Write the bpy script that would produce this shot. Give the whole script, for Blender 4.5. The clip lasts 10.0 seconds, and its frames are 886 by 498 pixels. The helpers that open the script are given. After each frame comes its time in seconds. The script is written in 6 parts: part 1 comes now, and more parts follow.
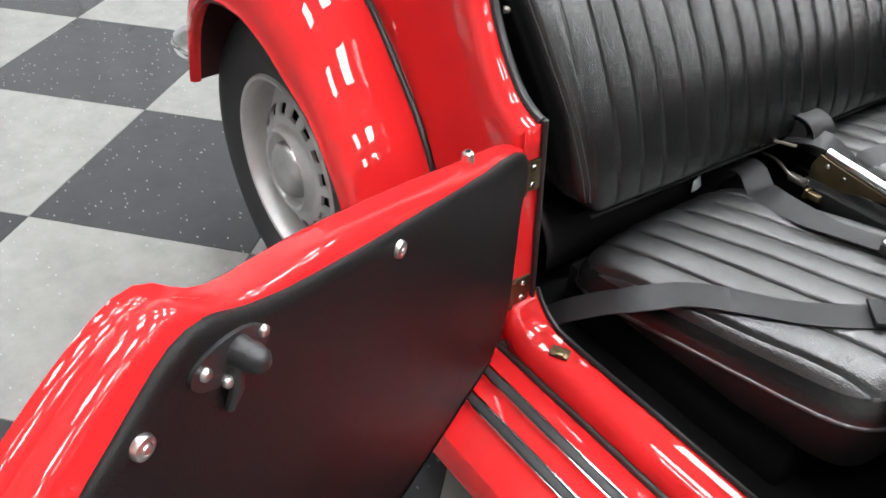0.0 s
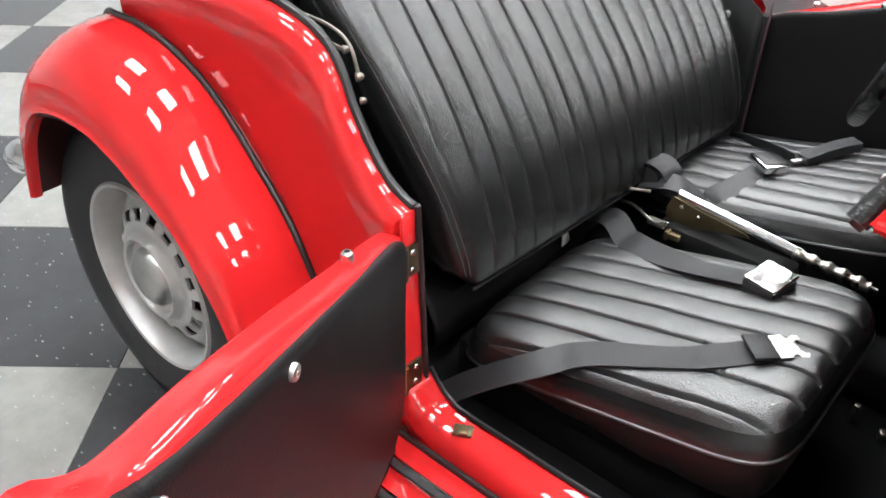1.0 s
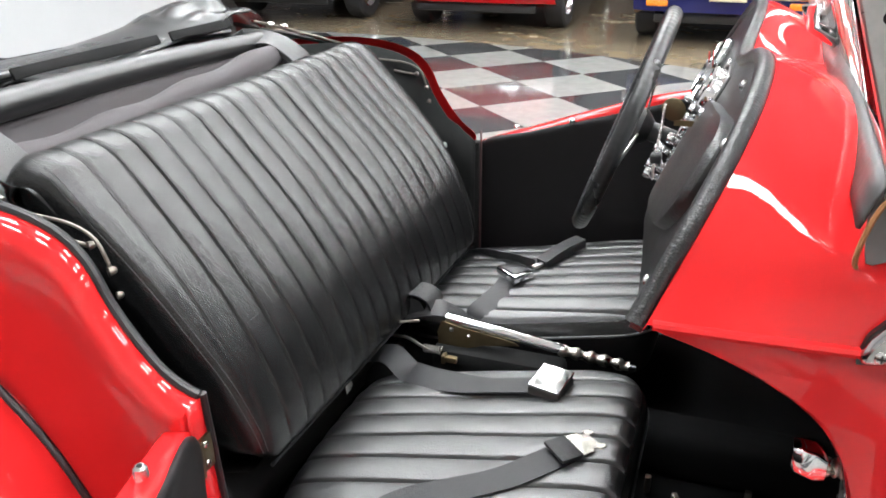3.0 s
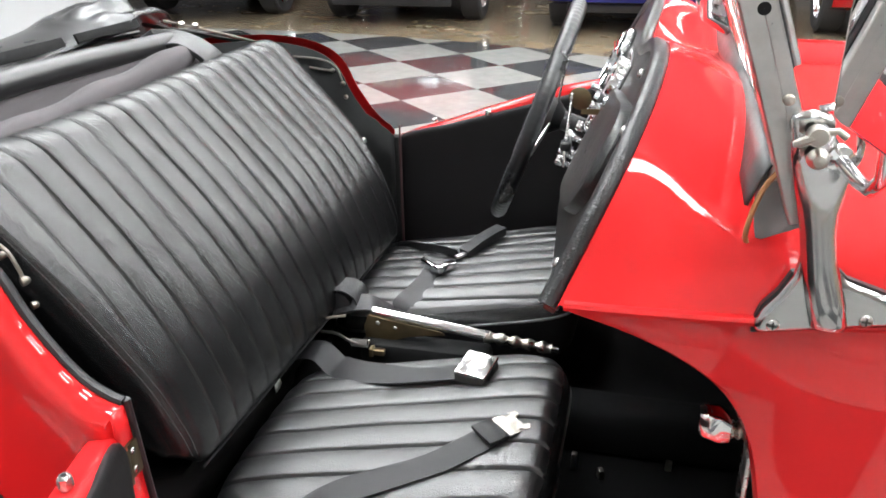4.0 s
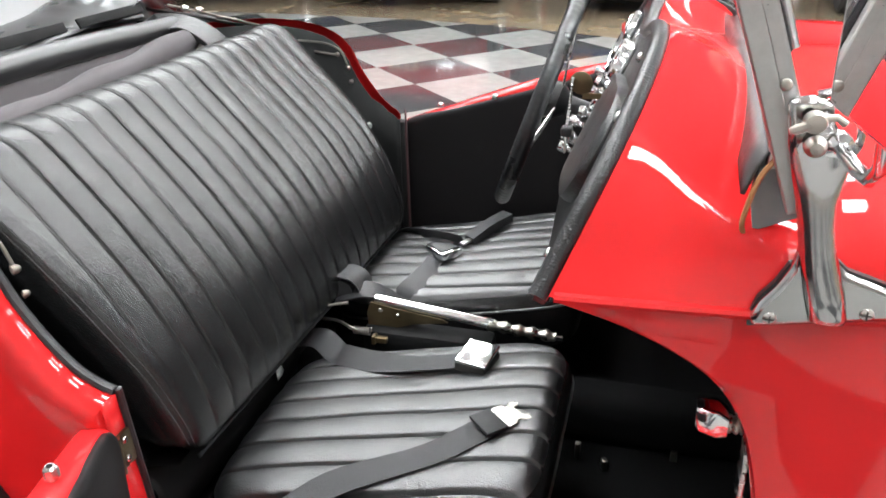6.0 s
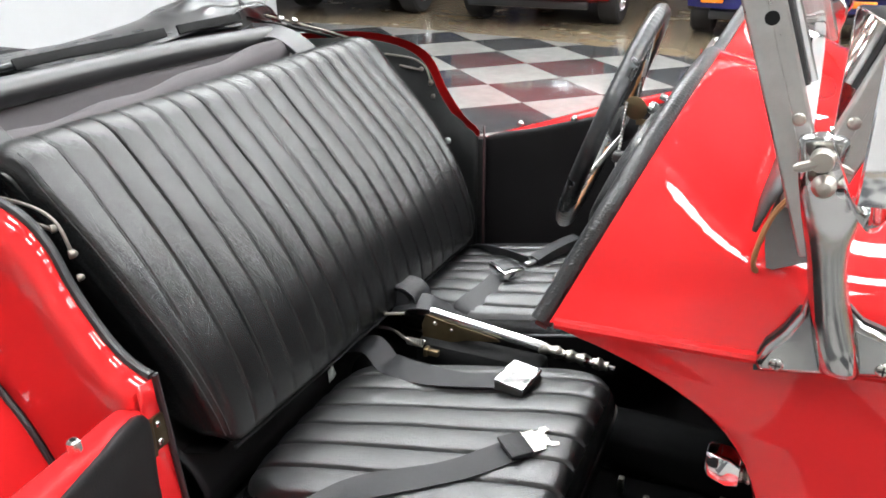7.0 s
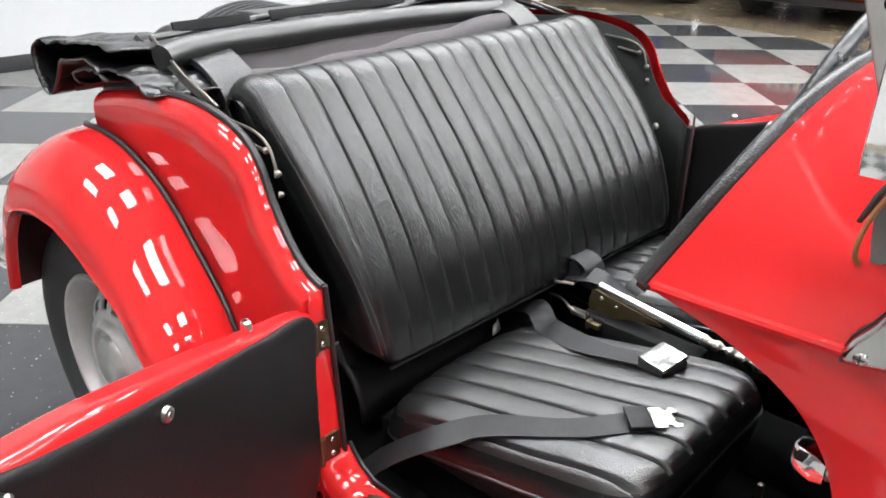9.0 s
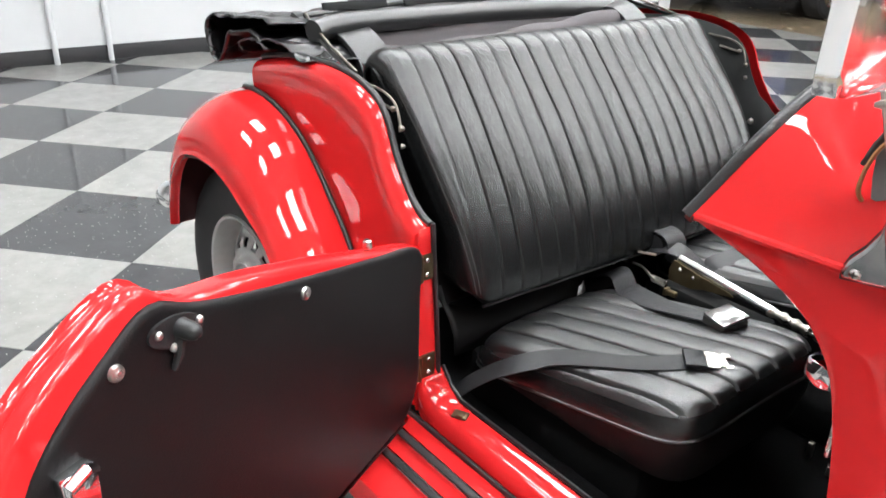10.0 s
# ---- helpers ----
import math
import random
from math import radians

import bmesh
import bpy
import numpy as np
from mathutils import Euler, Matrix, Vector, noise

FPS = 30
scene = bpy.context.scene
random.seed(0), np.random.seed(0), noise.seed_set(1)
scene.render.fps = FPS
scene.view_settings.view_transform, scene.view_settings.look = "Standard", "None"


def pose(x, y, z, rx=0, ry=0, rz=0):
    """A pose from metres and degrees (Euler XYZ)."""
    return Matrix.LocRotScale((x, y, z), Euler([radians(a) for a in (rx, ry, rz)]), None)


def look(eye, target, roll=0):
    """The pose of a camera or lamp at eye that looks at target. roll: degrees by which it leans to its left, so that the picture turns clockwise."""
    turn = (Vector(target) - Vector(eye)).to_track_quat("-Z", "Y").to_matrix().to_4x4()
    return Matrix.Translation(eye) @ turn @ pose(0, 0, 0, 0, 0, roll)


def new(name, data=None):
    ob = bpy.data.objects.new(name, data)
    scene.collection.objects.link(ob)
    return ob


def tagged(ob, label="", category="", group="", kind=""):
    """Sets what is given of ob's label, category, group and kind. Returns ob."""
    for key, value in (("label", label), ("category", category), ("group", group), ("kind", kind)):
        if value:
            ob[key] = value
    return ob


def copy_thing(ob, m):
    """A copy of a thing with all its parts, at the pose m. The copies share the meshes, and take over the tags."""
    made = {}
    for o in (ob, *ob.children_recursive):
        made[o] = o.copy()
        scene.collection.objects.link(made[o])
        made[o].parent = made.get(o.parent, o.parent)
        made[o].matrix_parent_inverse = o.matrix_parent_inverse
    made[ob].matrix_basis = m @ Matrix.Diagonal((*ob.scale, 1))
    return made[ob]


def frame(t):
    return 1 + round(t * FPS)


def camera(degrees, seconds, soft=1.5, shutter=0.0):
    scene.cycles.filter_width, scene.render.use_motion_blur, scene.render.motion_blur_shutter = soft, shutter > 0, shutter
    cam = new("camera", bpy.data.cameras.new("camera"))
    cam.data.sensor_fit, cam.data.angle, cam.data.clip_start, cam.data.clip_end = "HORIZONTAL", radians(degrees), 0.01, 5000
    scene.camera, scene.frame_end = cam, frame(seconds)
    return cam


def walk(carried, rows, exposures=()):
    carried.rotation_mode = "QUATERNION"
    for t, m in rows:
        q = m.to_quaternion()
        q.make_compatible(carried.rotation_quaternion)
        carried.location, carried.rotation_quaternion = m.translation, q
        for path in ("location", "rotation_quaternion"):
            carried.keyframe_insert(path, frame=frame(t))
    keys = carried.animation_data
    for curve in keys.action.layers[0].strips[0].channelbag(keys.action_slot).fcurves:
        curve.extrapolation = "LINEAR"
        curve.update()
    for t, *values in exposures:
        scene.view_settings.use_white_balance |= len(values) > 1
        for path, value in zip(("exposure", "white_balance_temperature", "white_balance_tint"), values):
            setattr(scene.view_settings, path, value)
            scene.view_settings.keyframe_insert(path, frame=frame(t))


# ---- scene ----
cam = camera(58.1, 10.0, soft=1.7)
PATH = [
    (0, (0.667, -1.251, 1.246), (-0.58, -0.274, 0.025), 3.1),
    (0.5, (0.655, -1.244, 1.275), (-0.525, -0.131, 0.106), 2.7),
    (1, (0.622, -1.237, 1.275), (-0.466, 0.029, 0.174), 1.6),
    (1.5, (0.596, -1.235, 1.279), (-0.38, 0.177, 0.253), 0.9),
    (2, (0.585, -1.237, 1.29), (-0.277, 0.311, 0.362), -0.2),
    (2.5, (0.575, -1.241, 1.297), (-0.171, 0.395, 0.42), -0.5),
    (3, (0.562, -1.246, 1.297), (-0.061, 0.476, 0.492), -0.4),
    (3.2, (0.564, -1.251, 1.298), (-0.021, 0.496, 0.519), -0.4),
    (4.3, (0.582, -1.263, 1.304), (0.17, 0.493, 0.439), -1.2),
    (4.5, (0.581, -1.261, 1.3), (0.185, 0.479, 0.398), -1.5),
    (5, (0.584, -1.256, 1.298), (0.192, 0.458, 0.346), -1.7),
    (5.5, (0.586, -1.25, 1.3), (0.174, 0.488, 0.4), -1.6),
    (7, (0.697, -1.205, 1.299), (-0.059, 0.458, 0.485), -0.6),
    (7.5, (0.76, -1.197, 1.298), (-0.132, 0.402, 0.495), -0.3),
    (8, (0.796, -1.183, 1.299), (-0.226, 0.333, 0.488), 0.1),
    (8.5, (0.809, -1.184, 1.297), (-0.319, 0.238, 0.457), 0.4),
    (9, (0.843, -1.217, 1.293), (-0.392, 0.109, 0.448), 0.7),
    (9.5, (0.916, -1.287, 1.293), (-0.41, -0.05, 0.449), 1.3),
    (10, (1.028, -1.362, 1.291), (-0.393, -0.231, 0.455), 1.7),
]
walk(cam, [(t, look(eye, target, roll)) for t, eye, target, roll in PATH], [(0.0, -0.2), (0.6, -0.08), (1.5, 0.0), (10.0, 0.0)])

# ---------------------------------------------------------------- light
world = bpy.data.worlds.new("showroom_world")
scene.world = world
world.use_nodes = True
world.node_tree.nodes["Background"].inputs[0].default_value = (0.9, 0.95, 1.0, 1)
world.node_tree.nodes["Background"].inputs[1].default_value = 0.05
scene.view_settings.exposure = 0.0
LAMP_POWER = 37.0


# ---------------------------------------------------------------- materials
def material(name):
    m = bpy.data.materials.new(name)
    m.use_nodes = True
    nt = m.node_tree
    return m, nt, nt.nodes["Principled BSDF"]


def node(nt, kind, **values):
    n = nt.nodes.new(kind)
    for key, value in values.items():
        n.inputs[key.replace("_", " ")].default_value = value
    return n


def ramp(nt, source, stops):
    r = nt.nodes.new("ShaderNodeValToRGB")
    while len(r.color_ramp.elements) < len(stops):
        r.color_ramp.elements.new(0.5)
    for e, (at, c) in zip(r.color_ramp.elements, stops):
        e.position = at
        e.color = (*c, 1) if len(c) == 3 else c
    nt.links.new(source, r.inputs[0])
    return r


def grey(v):
    return (v, v, v)


def coords(nt):
    return nt.nodes.new("ShaderNodeTexCoord").outputs["Object"]


def surface(name, colour, rough, metal=0.0, vary=0.12, scale=30.0, bump=0.0, bump_scale=200.0, rough_vary=0.1, coat=0.0, ior=1.5, wear_scale=4.0):
    """A plain material with colour that drifts at two scales, uneven gloss and a fine relief."""
    m, nt, b = material(name)
    co = coords(nt)
    fine = node(nt, "ShaderNodeTexNoise", Scale=scale, Detail=6.0, Roughness=0.65)
    broad = node(nt, "ShaderNodeTexNoise", Scale=wear_scale, Detail=4.0)
    nt.links.new(co, fine.inputs["Vector"])
    nt.links.new(co, broad.inputs["Vector"])
    mixed = nt.nodes.new("ShaderNodeMath")
    mixed.operation = "ADD"
    nt.links.new(fine.outputs["Fac"], mixed.inputs[0])
    nt.links.new(broad.outputs["Fac"], mixed.inputs[1])
    half = nt.nodes.new("ShaderNodeMath")
    half.operation = "MULTIPLY"
    half.inputs[1].default_value = 0.5
    nt.links.new(mixed.outputs[0], half.inputs[0])
    lo = tuple(c * (1 - vary) for c in colour)
    hi = tuple(min(1, c * (1 + vary)) for c in colour)
    r = ramp(nt, half.outputs[0], [(0.35, lo), (0.65, hi)])
    nt.links.new(r.outputs[0], b.inputs["Base Color"])
    g = ramp(nt, half.outputs[0], [(0.35, grey(max(0, rough - rough_vary))), (0.65, grey(min(1, rough + rough_vary)))])
    nt.links.new(g.outputs[0], b.inputs["Roughness"])
    b.inputs["Metallic"].default_value = metal
    b.inputs["IOR"].default_value = ior
    b.inputs["Coat Weight"].default_value = coat
    b.inputs["Coat Roughness"].default_value = 0.03
    if bump:
        n = node(nt, "ShaderNodeTexNoise", Scale=bump_scale, Detail=4.0)
        nt.links.new(co, n.inputs["Vector"])
        bp = node(nt, "ShaderNodeBump", Strength=bump, Distance=0.002)
        nt.links.new(n.outputs["Fac"], bp.inputs["Height"])
        nt.links.new(bp.outputs[0], b.inputs["Normal"])
    return m


def leather(name, colour, rough, grain=0.35, cell=420.0, lines=0.25, gloss=1.5, scuffs=0.0, relief=0.0008):
    """Grained vinyl: pebbled cells, faint cross wrinkles, slightly uneven gloss."""
    m, nt, b = material(name)
    co = coords(nt)
    cells = node(nt, "ShaderNodeTexVoronoi", Scale=cell, Randomness=0.9)
    cells.feature = "SMOOTH_F1"
    warp = node(nt, "ShaderNodeTexNoise", Scale=cell * 0.5, Detail=2.0)
    nt.links.new(co, cells.inputs["Vector"])
    nt.links.new(co, warp.inputs["Vector"])
    add = nt.nodes.new("ShaderNodeMath")
    add.operation = "ADD"
    nt.links.new(cells.outputs["Distance"], add.inputs[0])
    nt.links.new(warp.outputs["Fac"], add.inputs[1])
    bp = node(nt, "ShaderNodeBump", Strength=grain, Distance=relief)
    nt.links.new(add.outputs[0], bp.inputs["Height"])
    squash = nt.nodes.new("ShaderNodeMapping")
    squash.inputs["Scale"].default_value = (170, 28, 170)
    nt.links.new(co, squash.inputs["Vector"])
    crease = node(nt, "ShaderNodeTexNoise", Scale=1.0, Detail=3.0, Roughness=0.5)
    nt.links.new(squash.outputs[0], crease.inputs["Vector"])
    bp2 = node(nt, "ShaderNodeBump", Strength=lines, Distance=0.0008)
    nt.links.new(crease.outputs["Fac"], bp2.inputs["Height"])
    nt.links.new(bp.outputs[0], bp2.inputs["Normal"])
    nt.links.new(bp2.outputs[0], b.inputs["Normal"])
    wear = node(nt, "ShaderNodeTexNoise", Scale=6.0, Detail=4.0, Roughness=0.55)
    nt.links.new(co, wear.inputs["Vector"])
    c = ramp(nt, wear.outputs["Fac"], [(0.35, tuple(v * 0.9 for v in colour)), (0.7, tuple(v * 1.2 for v in colour))])
    if scuffs:
        marks = nt.nodes.new("ShaderNodeMapping")
        marks.inputs["Rotation"].default_value = (0.6, 0.3, 0.9)
        marks.inputs["Scale"].default_value = (140, 30, 60)
        nt.links.new(co, marks.inputs["Vector"])
        fleck = node(nt, "ShaderNodeTexNoise", Scale=1.0, Detail=5.0, Roughness=0.6)
        nt.links.new(marks.outputs[0], fleck.inputs["Vector"])
        seen = ramp(nt, fleck.outputs["Fac"], [(0.55, grey(0)), (0.8, grey(1))])
        patch = node(nt, "ShaderNodeTexNoise", Scale=4.5, Detail=2.0)
        nt.links.new(co, patch.inputs["Vector"])
        where = ramp(nt, patch.outputs["Fac"], [(0.45, grey(0)), (0.75, grey(1))])
        both = nt.nodes.new("ShaderNodeMath")
        both.operation = "MULTIPLY"
        nt.links.new(seen.outputs[0], both.inputs[0])
        nt.links.new(where.outputs[0], both.inputs[1])
        mix = nt.nodes.new("ShaderNodeMix")
        mix.data_type = "RGBA"
        nt.links.new(both.outputs[0], mix.inputs[0])
        nt.links.new(c.outputs[0], mix.inputs[6])
        mix.inputs[7].default_value = (scuffs, scuffs, scuffs, 1)
        nt.links.new(mix.outputs[2], b.inputs["Base Color"])
    else:
        nt.links.new(c.outputs[0], b.inputs["Base Color"])
    g = ramp(nt, wear.outputs["Fac"], [(0.3, grey(rough - 0.025)), (0.7, grey(rough + 0.035))])
    nt.links.new(g.outputs[0], b.inputs["Roughness"])
    b.inputs["IOR"].default_value = gloss
    return m


def paint(name, colour):
    m, nt, b = material(name)
    co = coords(nt)
    n = node(nt, "ShaderNodeTexNoise", Scale=3.0, Detail=5.0)
    nt.links.new(co, n.inputs["Vector"])
    c = ramp(nt, n.outputs["Fac"], [(0.35, tuple(v * 0.93 for v in colour)), (0.65, tuple(min(1, v * 1.05) for v in colour))])
    nt.links.new(c.outputs[0], b.inputs["Base Color"])
    peel = node(nt, "ShaderNodeTexNoise", Scale=55.0, Detail=2.0)
    nt.links.new(co, peel.inputs["Vector"])
    bp = node(nt, "ShaderNodeBump", Strength=0.0015, Distance=0.002)
    nt.links.new(peel.outputs["Fac"], bp.inputs["Height"])
    nt.links.new(bp.outputs[0], b.inputs["Normal"])
    dust = node(nt, "ShaderNodeTexNoise", Scale=40.0, Detail=8.0)
    nt.links.new(co, dust.inputs["Vector"])
    g = ramp(nt, dust.outputs["Fac"], [(0.4, grey(0.3)), (0.7, grey(0.42))])
    nt.links.new(g.outputs[0], b.inputs["Roughness"])
    b.inputs["Specular IOR Level"].default_value = 0.0
    b.inputs["Coat Weight"].default_value = 1.0
    b.inputs["Coat Roughness"].default_value = 0.0
    return m


def tile_material(name, base, fleck, amount):
    """Vinyl composition tile: marbled, with short pale flecks, waxed."""
    m, nt, b = material(name)
    geo = nt.nodes.new("ShaderNodeTexCoord").outputs["Object"]
    info = nt.nodes.new("ShaderNodeObjectInfo")
    shift = nt.nodes.new("ShaderNodeVectorMath")
    shift.operation = "MULTIPLY_ADD"
    shift.inputs[1].default_value = (1, 1, 1)
    nt.links.new(geo, shift.inputs[0])
    comb = nt.nodes.new("ShaderNodeCombineXYZ")
    big = nt.nodes.new("ShaderNodeMath")
    big.operation = "MULTIPLY"
    big.inputs[1].default_value = 37.0
    nt.links.new(info.outputs["Random"], big.inputs[0])
    for k in range(2):
        nt.links.new(big.outputs[0], comb.inputs[k])
    nt.links.new(comb.outputs[0], shift.inputs[2])
    marble = node(nt, "ShaderNodeTexNoise", Scale=9.0, Detail=8.0, Roughness=0.7)
    nt.links.new(shift.outputs[0], marble.inputs["Vector"])
    c = ramp(nt, marble.outputs["Fac"], [(0.3, tuple(v * 0.86 for v in base)), (0.7, tuple(v * 1.12 for v in base))])
    stretch = nt.nodes.new("ShaderNodeMapping")
    stretch.inputs["Rotation"].default_value = (0, 0, 0.5)
    stretch.inputs["Scale"].default_value = (38, 88, 1)
    nt.links.new(shift.outputs[0], stretch.inputs["Vector"])
    spots = node(nt, "ShaderNodeTexVoronoi", Scale=1.0)
    nt.links.new(stretch.outputs[0], spots.inputs["Vector"])
    pick = nt.nodes.new("ShaderNodeMath")
    pick.operation = "LESS_THAN"
    pick.inputs[1].default_value = 0.18
    nt.links.new(spots.outputs["Distance"], pick.inputs[0])
    few = nt.nodes.new("ShaderNodeSeparateColor")
    nt.links.new(spots.outputs["Color"], few.inputs[0])
    some = nt.nodes.new("ShaderNodeMath")
    some.operation = "LESS_THAN"
    some.inputs[1].default_value = amount
    nt.links.new(few.outputs[0], some.inputs[0])
    both = nt.nodes.new("ShaderNodeMath")
    both.operation = "MULTIPLY"
    nt.links.new(pick.outputs[0], both.inputs[0])
    nt.links.new(some.outputs[0], both.inputs[1])
    mix = nt.nodes.new("ShaderNodeMix")
    mix.data_type = "RGBA"
    nt.links.new(both.outputs[0], mix.inputs[0])
    nt.links.new(c.outputs[0], mix.inputs[6])
    mix.inputs[7].default_value = (*fleck, 1)
    nt.links.new(mix.outputs[2], b.inputs["Base Color"])
    b.inputs["Specular IOR Level"].default_value = 0.3
    wax = node(nt, "ShaderNodeTexNoise", Scale=5.0, Detail=6.0)
    nt.links.new(shift.outputs[0], wax.inputs["Vector"])
    g = ramp(nt, wax.outputs["Fac"], [(0.3, grey(0.06)), (0.7, grey(0.13))])
    nt.links.new(g.outputs[0], b.inputs["Roughness"])
    bp = node(nt, "ShaderNodeBump", Strength=0.05, Distance=0.003)
    nt.links.new(wax.outputs["Fac"], bp.inputs["Height"])
    nt.links.new(bp.outputs[0], b.inputs["Normal"])
    return m


RED = paint("red_paint", (0.62, 0.019, 0.021))
RED_CAR = paint("far_red_paint", (0.36, 0.006, 0.009))
NAVY = paint("navy_paint", (0.014, 0.018, 0.14))
DARK_CAR = paint("dark_paint", (0.01, 0.015, 0.11))
VINYL = leather("black_vinyl", (0.008, 0.008, 0.0083), 0.2, grain=0.45, cell=760.0, lines=0.35, gloss=1.6, scuffs=0.015)
# Seat vinyl again, reflectivity raised so the glossy cushion tops come out lighter.
SHINY = leather("brightened_cushion_vinyl", (0.008, 0.008, 0.0084), 0.3, grain=1.0, cell=640.0, lines=0.3, gloss=2.2, relief=0.0008)
PANEL = leather("door_vinyl", (0.0065, 0.0058, 0.0062), 0.46, grain=0.25, cell=600.0, lines=0.1, gloss=1.32)
DASHSKIN = leather("dash_vinyl", (0.012, 0.012, 0.0125), 0.3, grain=0.7, cell=450.0, lines=0.4, gloss=1.6)
HOODVINYL = leather("hood_vinyl", (0.008, 0.008, 0.009), 0.28, grain=0.06, cell=500.0, lines=0.1, gloss=1.65)
BOWCOVER = leather("bow_vinyl", (0.006, 0.006, 0.0065), 0.34, grain=0.15, cell=500.0, lines=0.1, gloss=1.75)
LINING = surface("hood_lining", (0.075, 0.068, 0.072), 0.92, bump=0.3, bump_scale=700)
THREAD = surface("sewing_thread", (0.05, 0.05, 0.052), 0.7)
WEBBING = surface("belt_webbing", (0.02, 0.02, 0.0215), 0.4, bump=0.5, bump_scale=900, vary=0.2)
TRIM = surface("black_trim", (0.015, 0.015, 0.016), 0.4, bump=0.2, bump_scale=500)
BOARD = surface("black_trim_board", (0.006, 0.006, 0.0062), 0.7, bump=0.2, bump_scale=500, ior=1.3)
CARPET = surface("black_carpet", (0.005, 0.005, 0.0053), 0.97, bump=0.9, bump_scale=900, vary=0.35, ior=1.2)
RUBBER = surface("tyre_rubber", (0.028, 0.028, 0.03), 0.75, bump=0.25, bump_scale=120, vary=0.2)
STRIP = surface("ribbed_rubber", (0.03, 0.03, 0.031), 0.5, bump=0.3, bump_scale=400)
CHROME = surface("chrome", (0.82, 0.83, 0.84), 0.1, 1.0, vary=0.05, rough_vary=0.05, bump=0.04, bump_scale=60)
WORN = surface("worn_alloy", (0.46, 0.46, 0.45), 0.33, 1.0, vary=0.2, rough_vary=0.12, bump=0.08, bump_scale=150)
POLISHED = surface("polished_alloy", (0.47, 0.47, 0.465), 0.13, 1.0, vary=0.12, rough_vary=0.09, bump=0.05, bump_scale=70, wear_scale=12.0)
BRASS = surface("dull_brass", (0.20, 0.155, 0.09), 0.45, 1.0, vary=0.25, rough_vary=0.12, bump=0.1)
STEEL = surface("bright_steel", (0.62, 0.61, 0.59), 0.28, 1.0, vary=0.12)
SILVER = surface("wheel_silver", (0.52, 0.52, 0.51), 0.4, 0.35, vary=0.12, bump=0.05)
NICKEL = surface("dull_nickel", (0.40, 0.38, 0.34), 0.27, 1.0, vary=0.2, rough_vary=0.1, bump=0.08)
OLDSTEEL = surface("dull_steel", (0.21, 0.19, 0.165), 0.4, 1.0, vary=0.25, rough_vary=0.1, bump=0.1)
DARKIRON = surface("dark_metal", (0.05, 0.047, 0.045), 0.55, 0.6, vary=0.3)
DARK_RED = surface("dull_dark_red", (0.055, 0.02, 0.022), 0.75, vary=0.35, bump=0.2)
PAPER = surface("white_card", (0.78, 0.78, 0.76), 0.7)
WIRE = surface("tan_wire", (0.36, 0.17, 0.07), 0.5)
BRIGHT_WALL = surface("wall_fresh_white", (0.64, 0.64, 0.64), 0.7, vary=0.02, scale=6, wear_scale=0.7)
WHITE_WALL = surface("wall_white", (0.54, 0.55, 0.56), 0.75, vary=0.025, scale=6, bump=0.06, bump_scale=90, wear_scale=0.7)
SKIRTING = surface("black_skirting", (0.02, 0.02, 0.022), 0.5, bump=0.1)
CEILING_M = surface("ceiling_white", (0.85, 0.85, 0.85), 0.9, vary=0.03)
CONCRETE = surface("polished_concrete", (0.21, 0.165, 0.11), 0.22, vary=0.22, scale=3.0, rough_vary=0.08, wear_scale=0.8)
BACKWALL = surface("far_wall_grey", (0.16, 0.16, 0.17), 0.8, vary=0.06, wear_scale=0.5)
TILE_DARK = tile_material("tile_charcoal", (0.052, 0.053, 0.056), (0.25, 0.25, 0.24), 0.3)
TILE_LIGHT = tile_material("tile_grey", (0.268, 0.265, 0.254), (0.37, 0.37, 0.36), 0.2)
DARKRUBBER = surface("apron_rubber", (0.06, 0.06, 0.06), 0.4, bump=0.15, bump_scale=120)
GREYRUBBER = surface("grey_rubber", (0.2, 0.2, 0.2), 0.34, bump=0.15, bump_scale=120)
AMBER = surface("amber_lens", (0.75, 0.22, 0.02), 0.25)
REDLENS = surface("red_lens", (0.4, 0.01, 0.012), 0.2)
DIAL = surface("dial_face", (0.5, 0.5, 0.46), 0.4)
PLATE = surface("plate_cream", (0.6, 0.55, 0.42), 0.5)


def glass(name, tint=(1, 1, 1), rough=0.0):
    m, nt, b = material(name)
    b.inputs["Base Color"].default_value = (*tint, 1)
    b.inputs["Roughness"].default_value = rough
    b.inputs["Transmission Weight"].default_value = 1.0
    b.inputs["IOR"].default_value = 1.45
    return m


GLASS = glass("clear_glass", (0.97, 0.99, 0.98))
MIRROR, _nt, _b = material("silvered_glass")
_b.inputs["Base Color"].default_value = (0.9, 0.9, 0.9, 1)
_b.inputs["Metallic"].default_value = 1.0
_b.inputs["Roughness"].default_value = 0.015
TUBE, _nt, _b = material("lamp_diffuser")
_b.inputs["Emission Color"].default_value = (0.95, 0.985, 1.0, 1)
_b.inputs["Emission Strength"].default_value = LAMP_POWER


# ---------------------------------------------------------------- building helpers
V = Vector
BASE = {}


def thing(name, label, category, at=(0, 0, 0), group="", kind=""):
    ob = tagged(new(name), label, category, group, kind)
    ob.location = at
    ob.empty_display_size = 0.05
    BASE[ob.name] = V(at)
    return ob


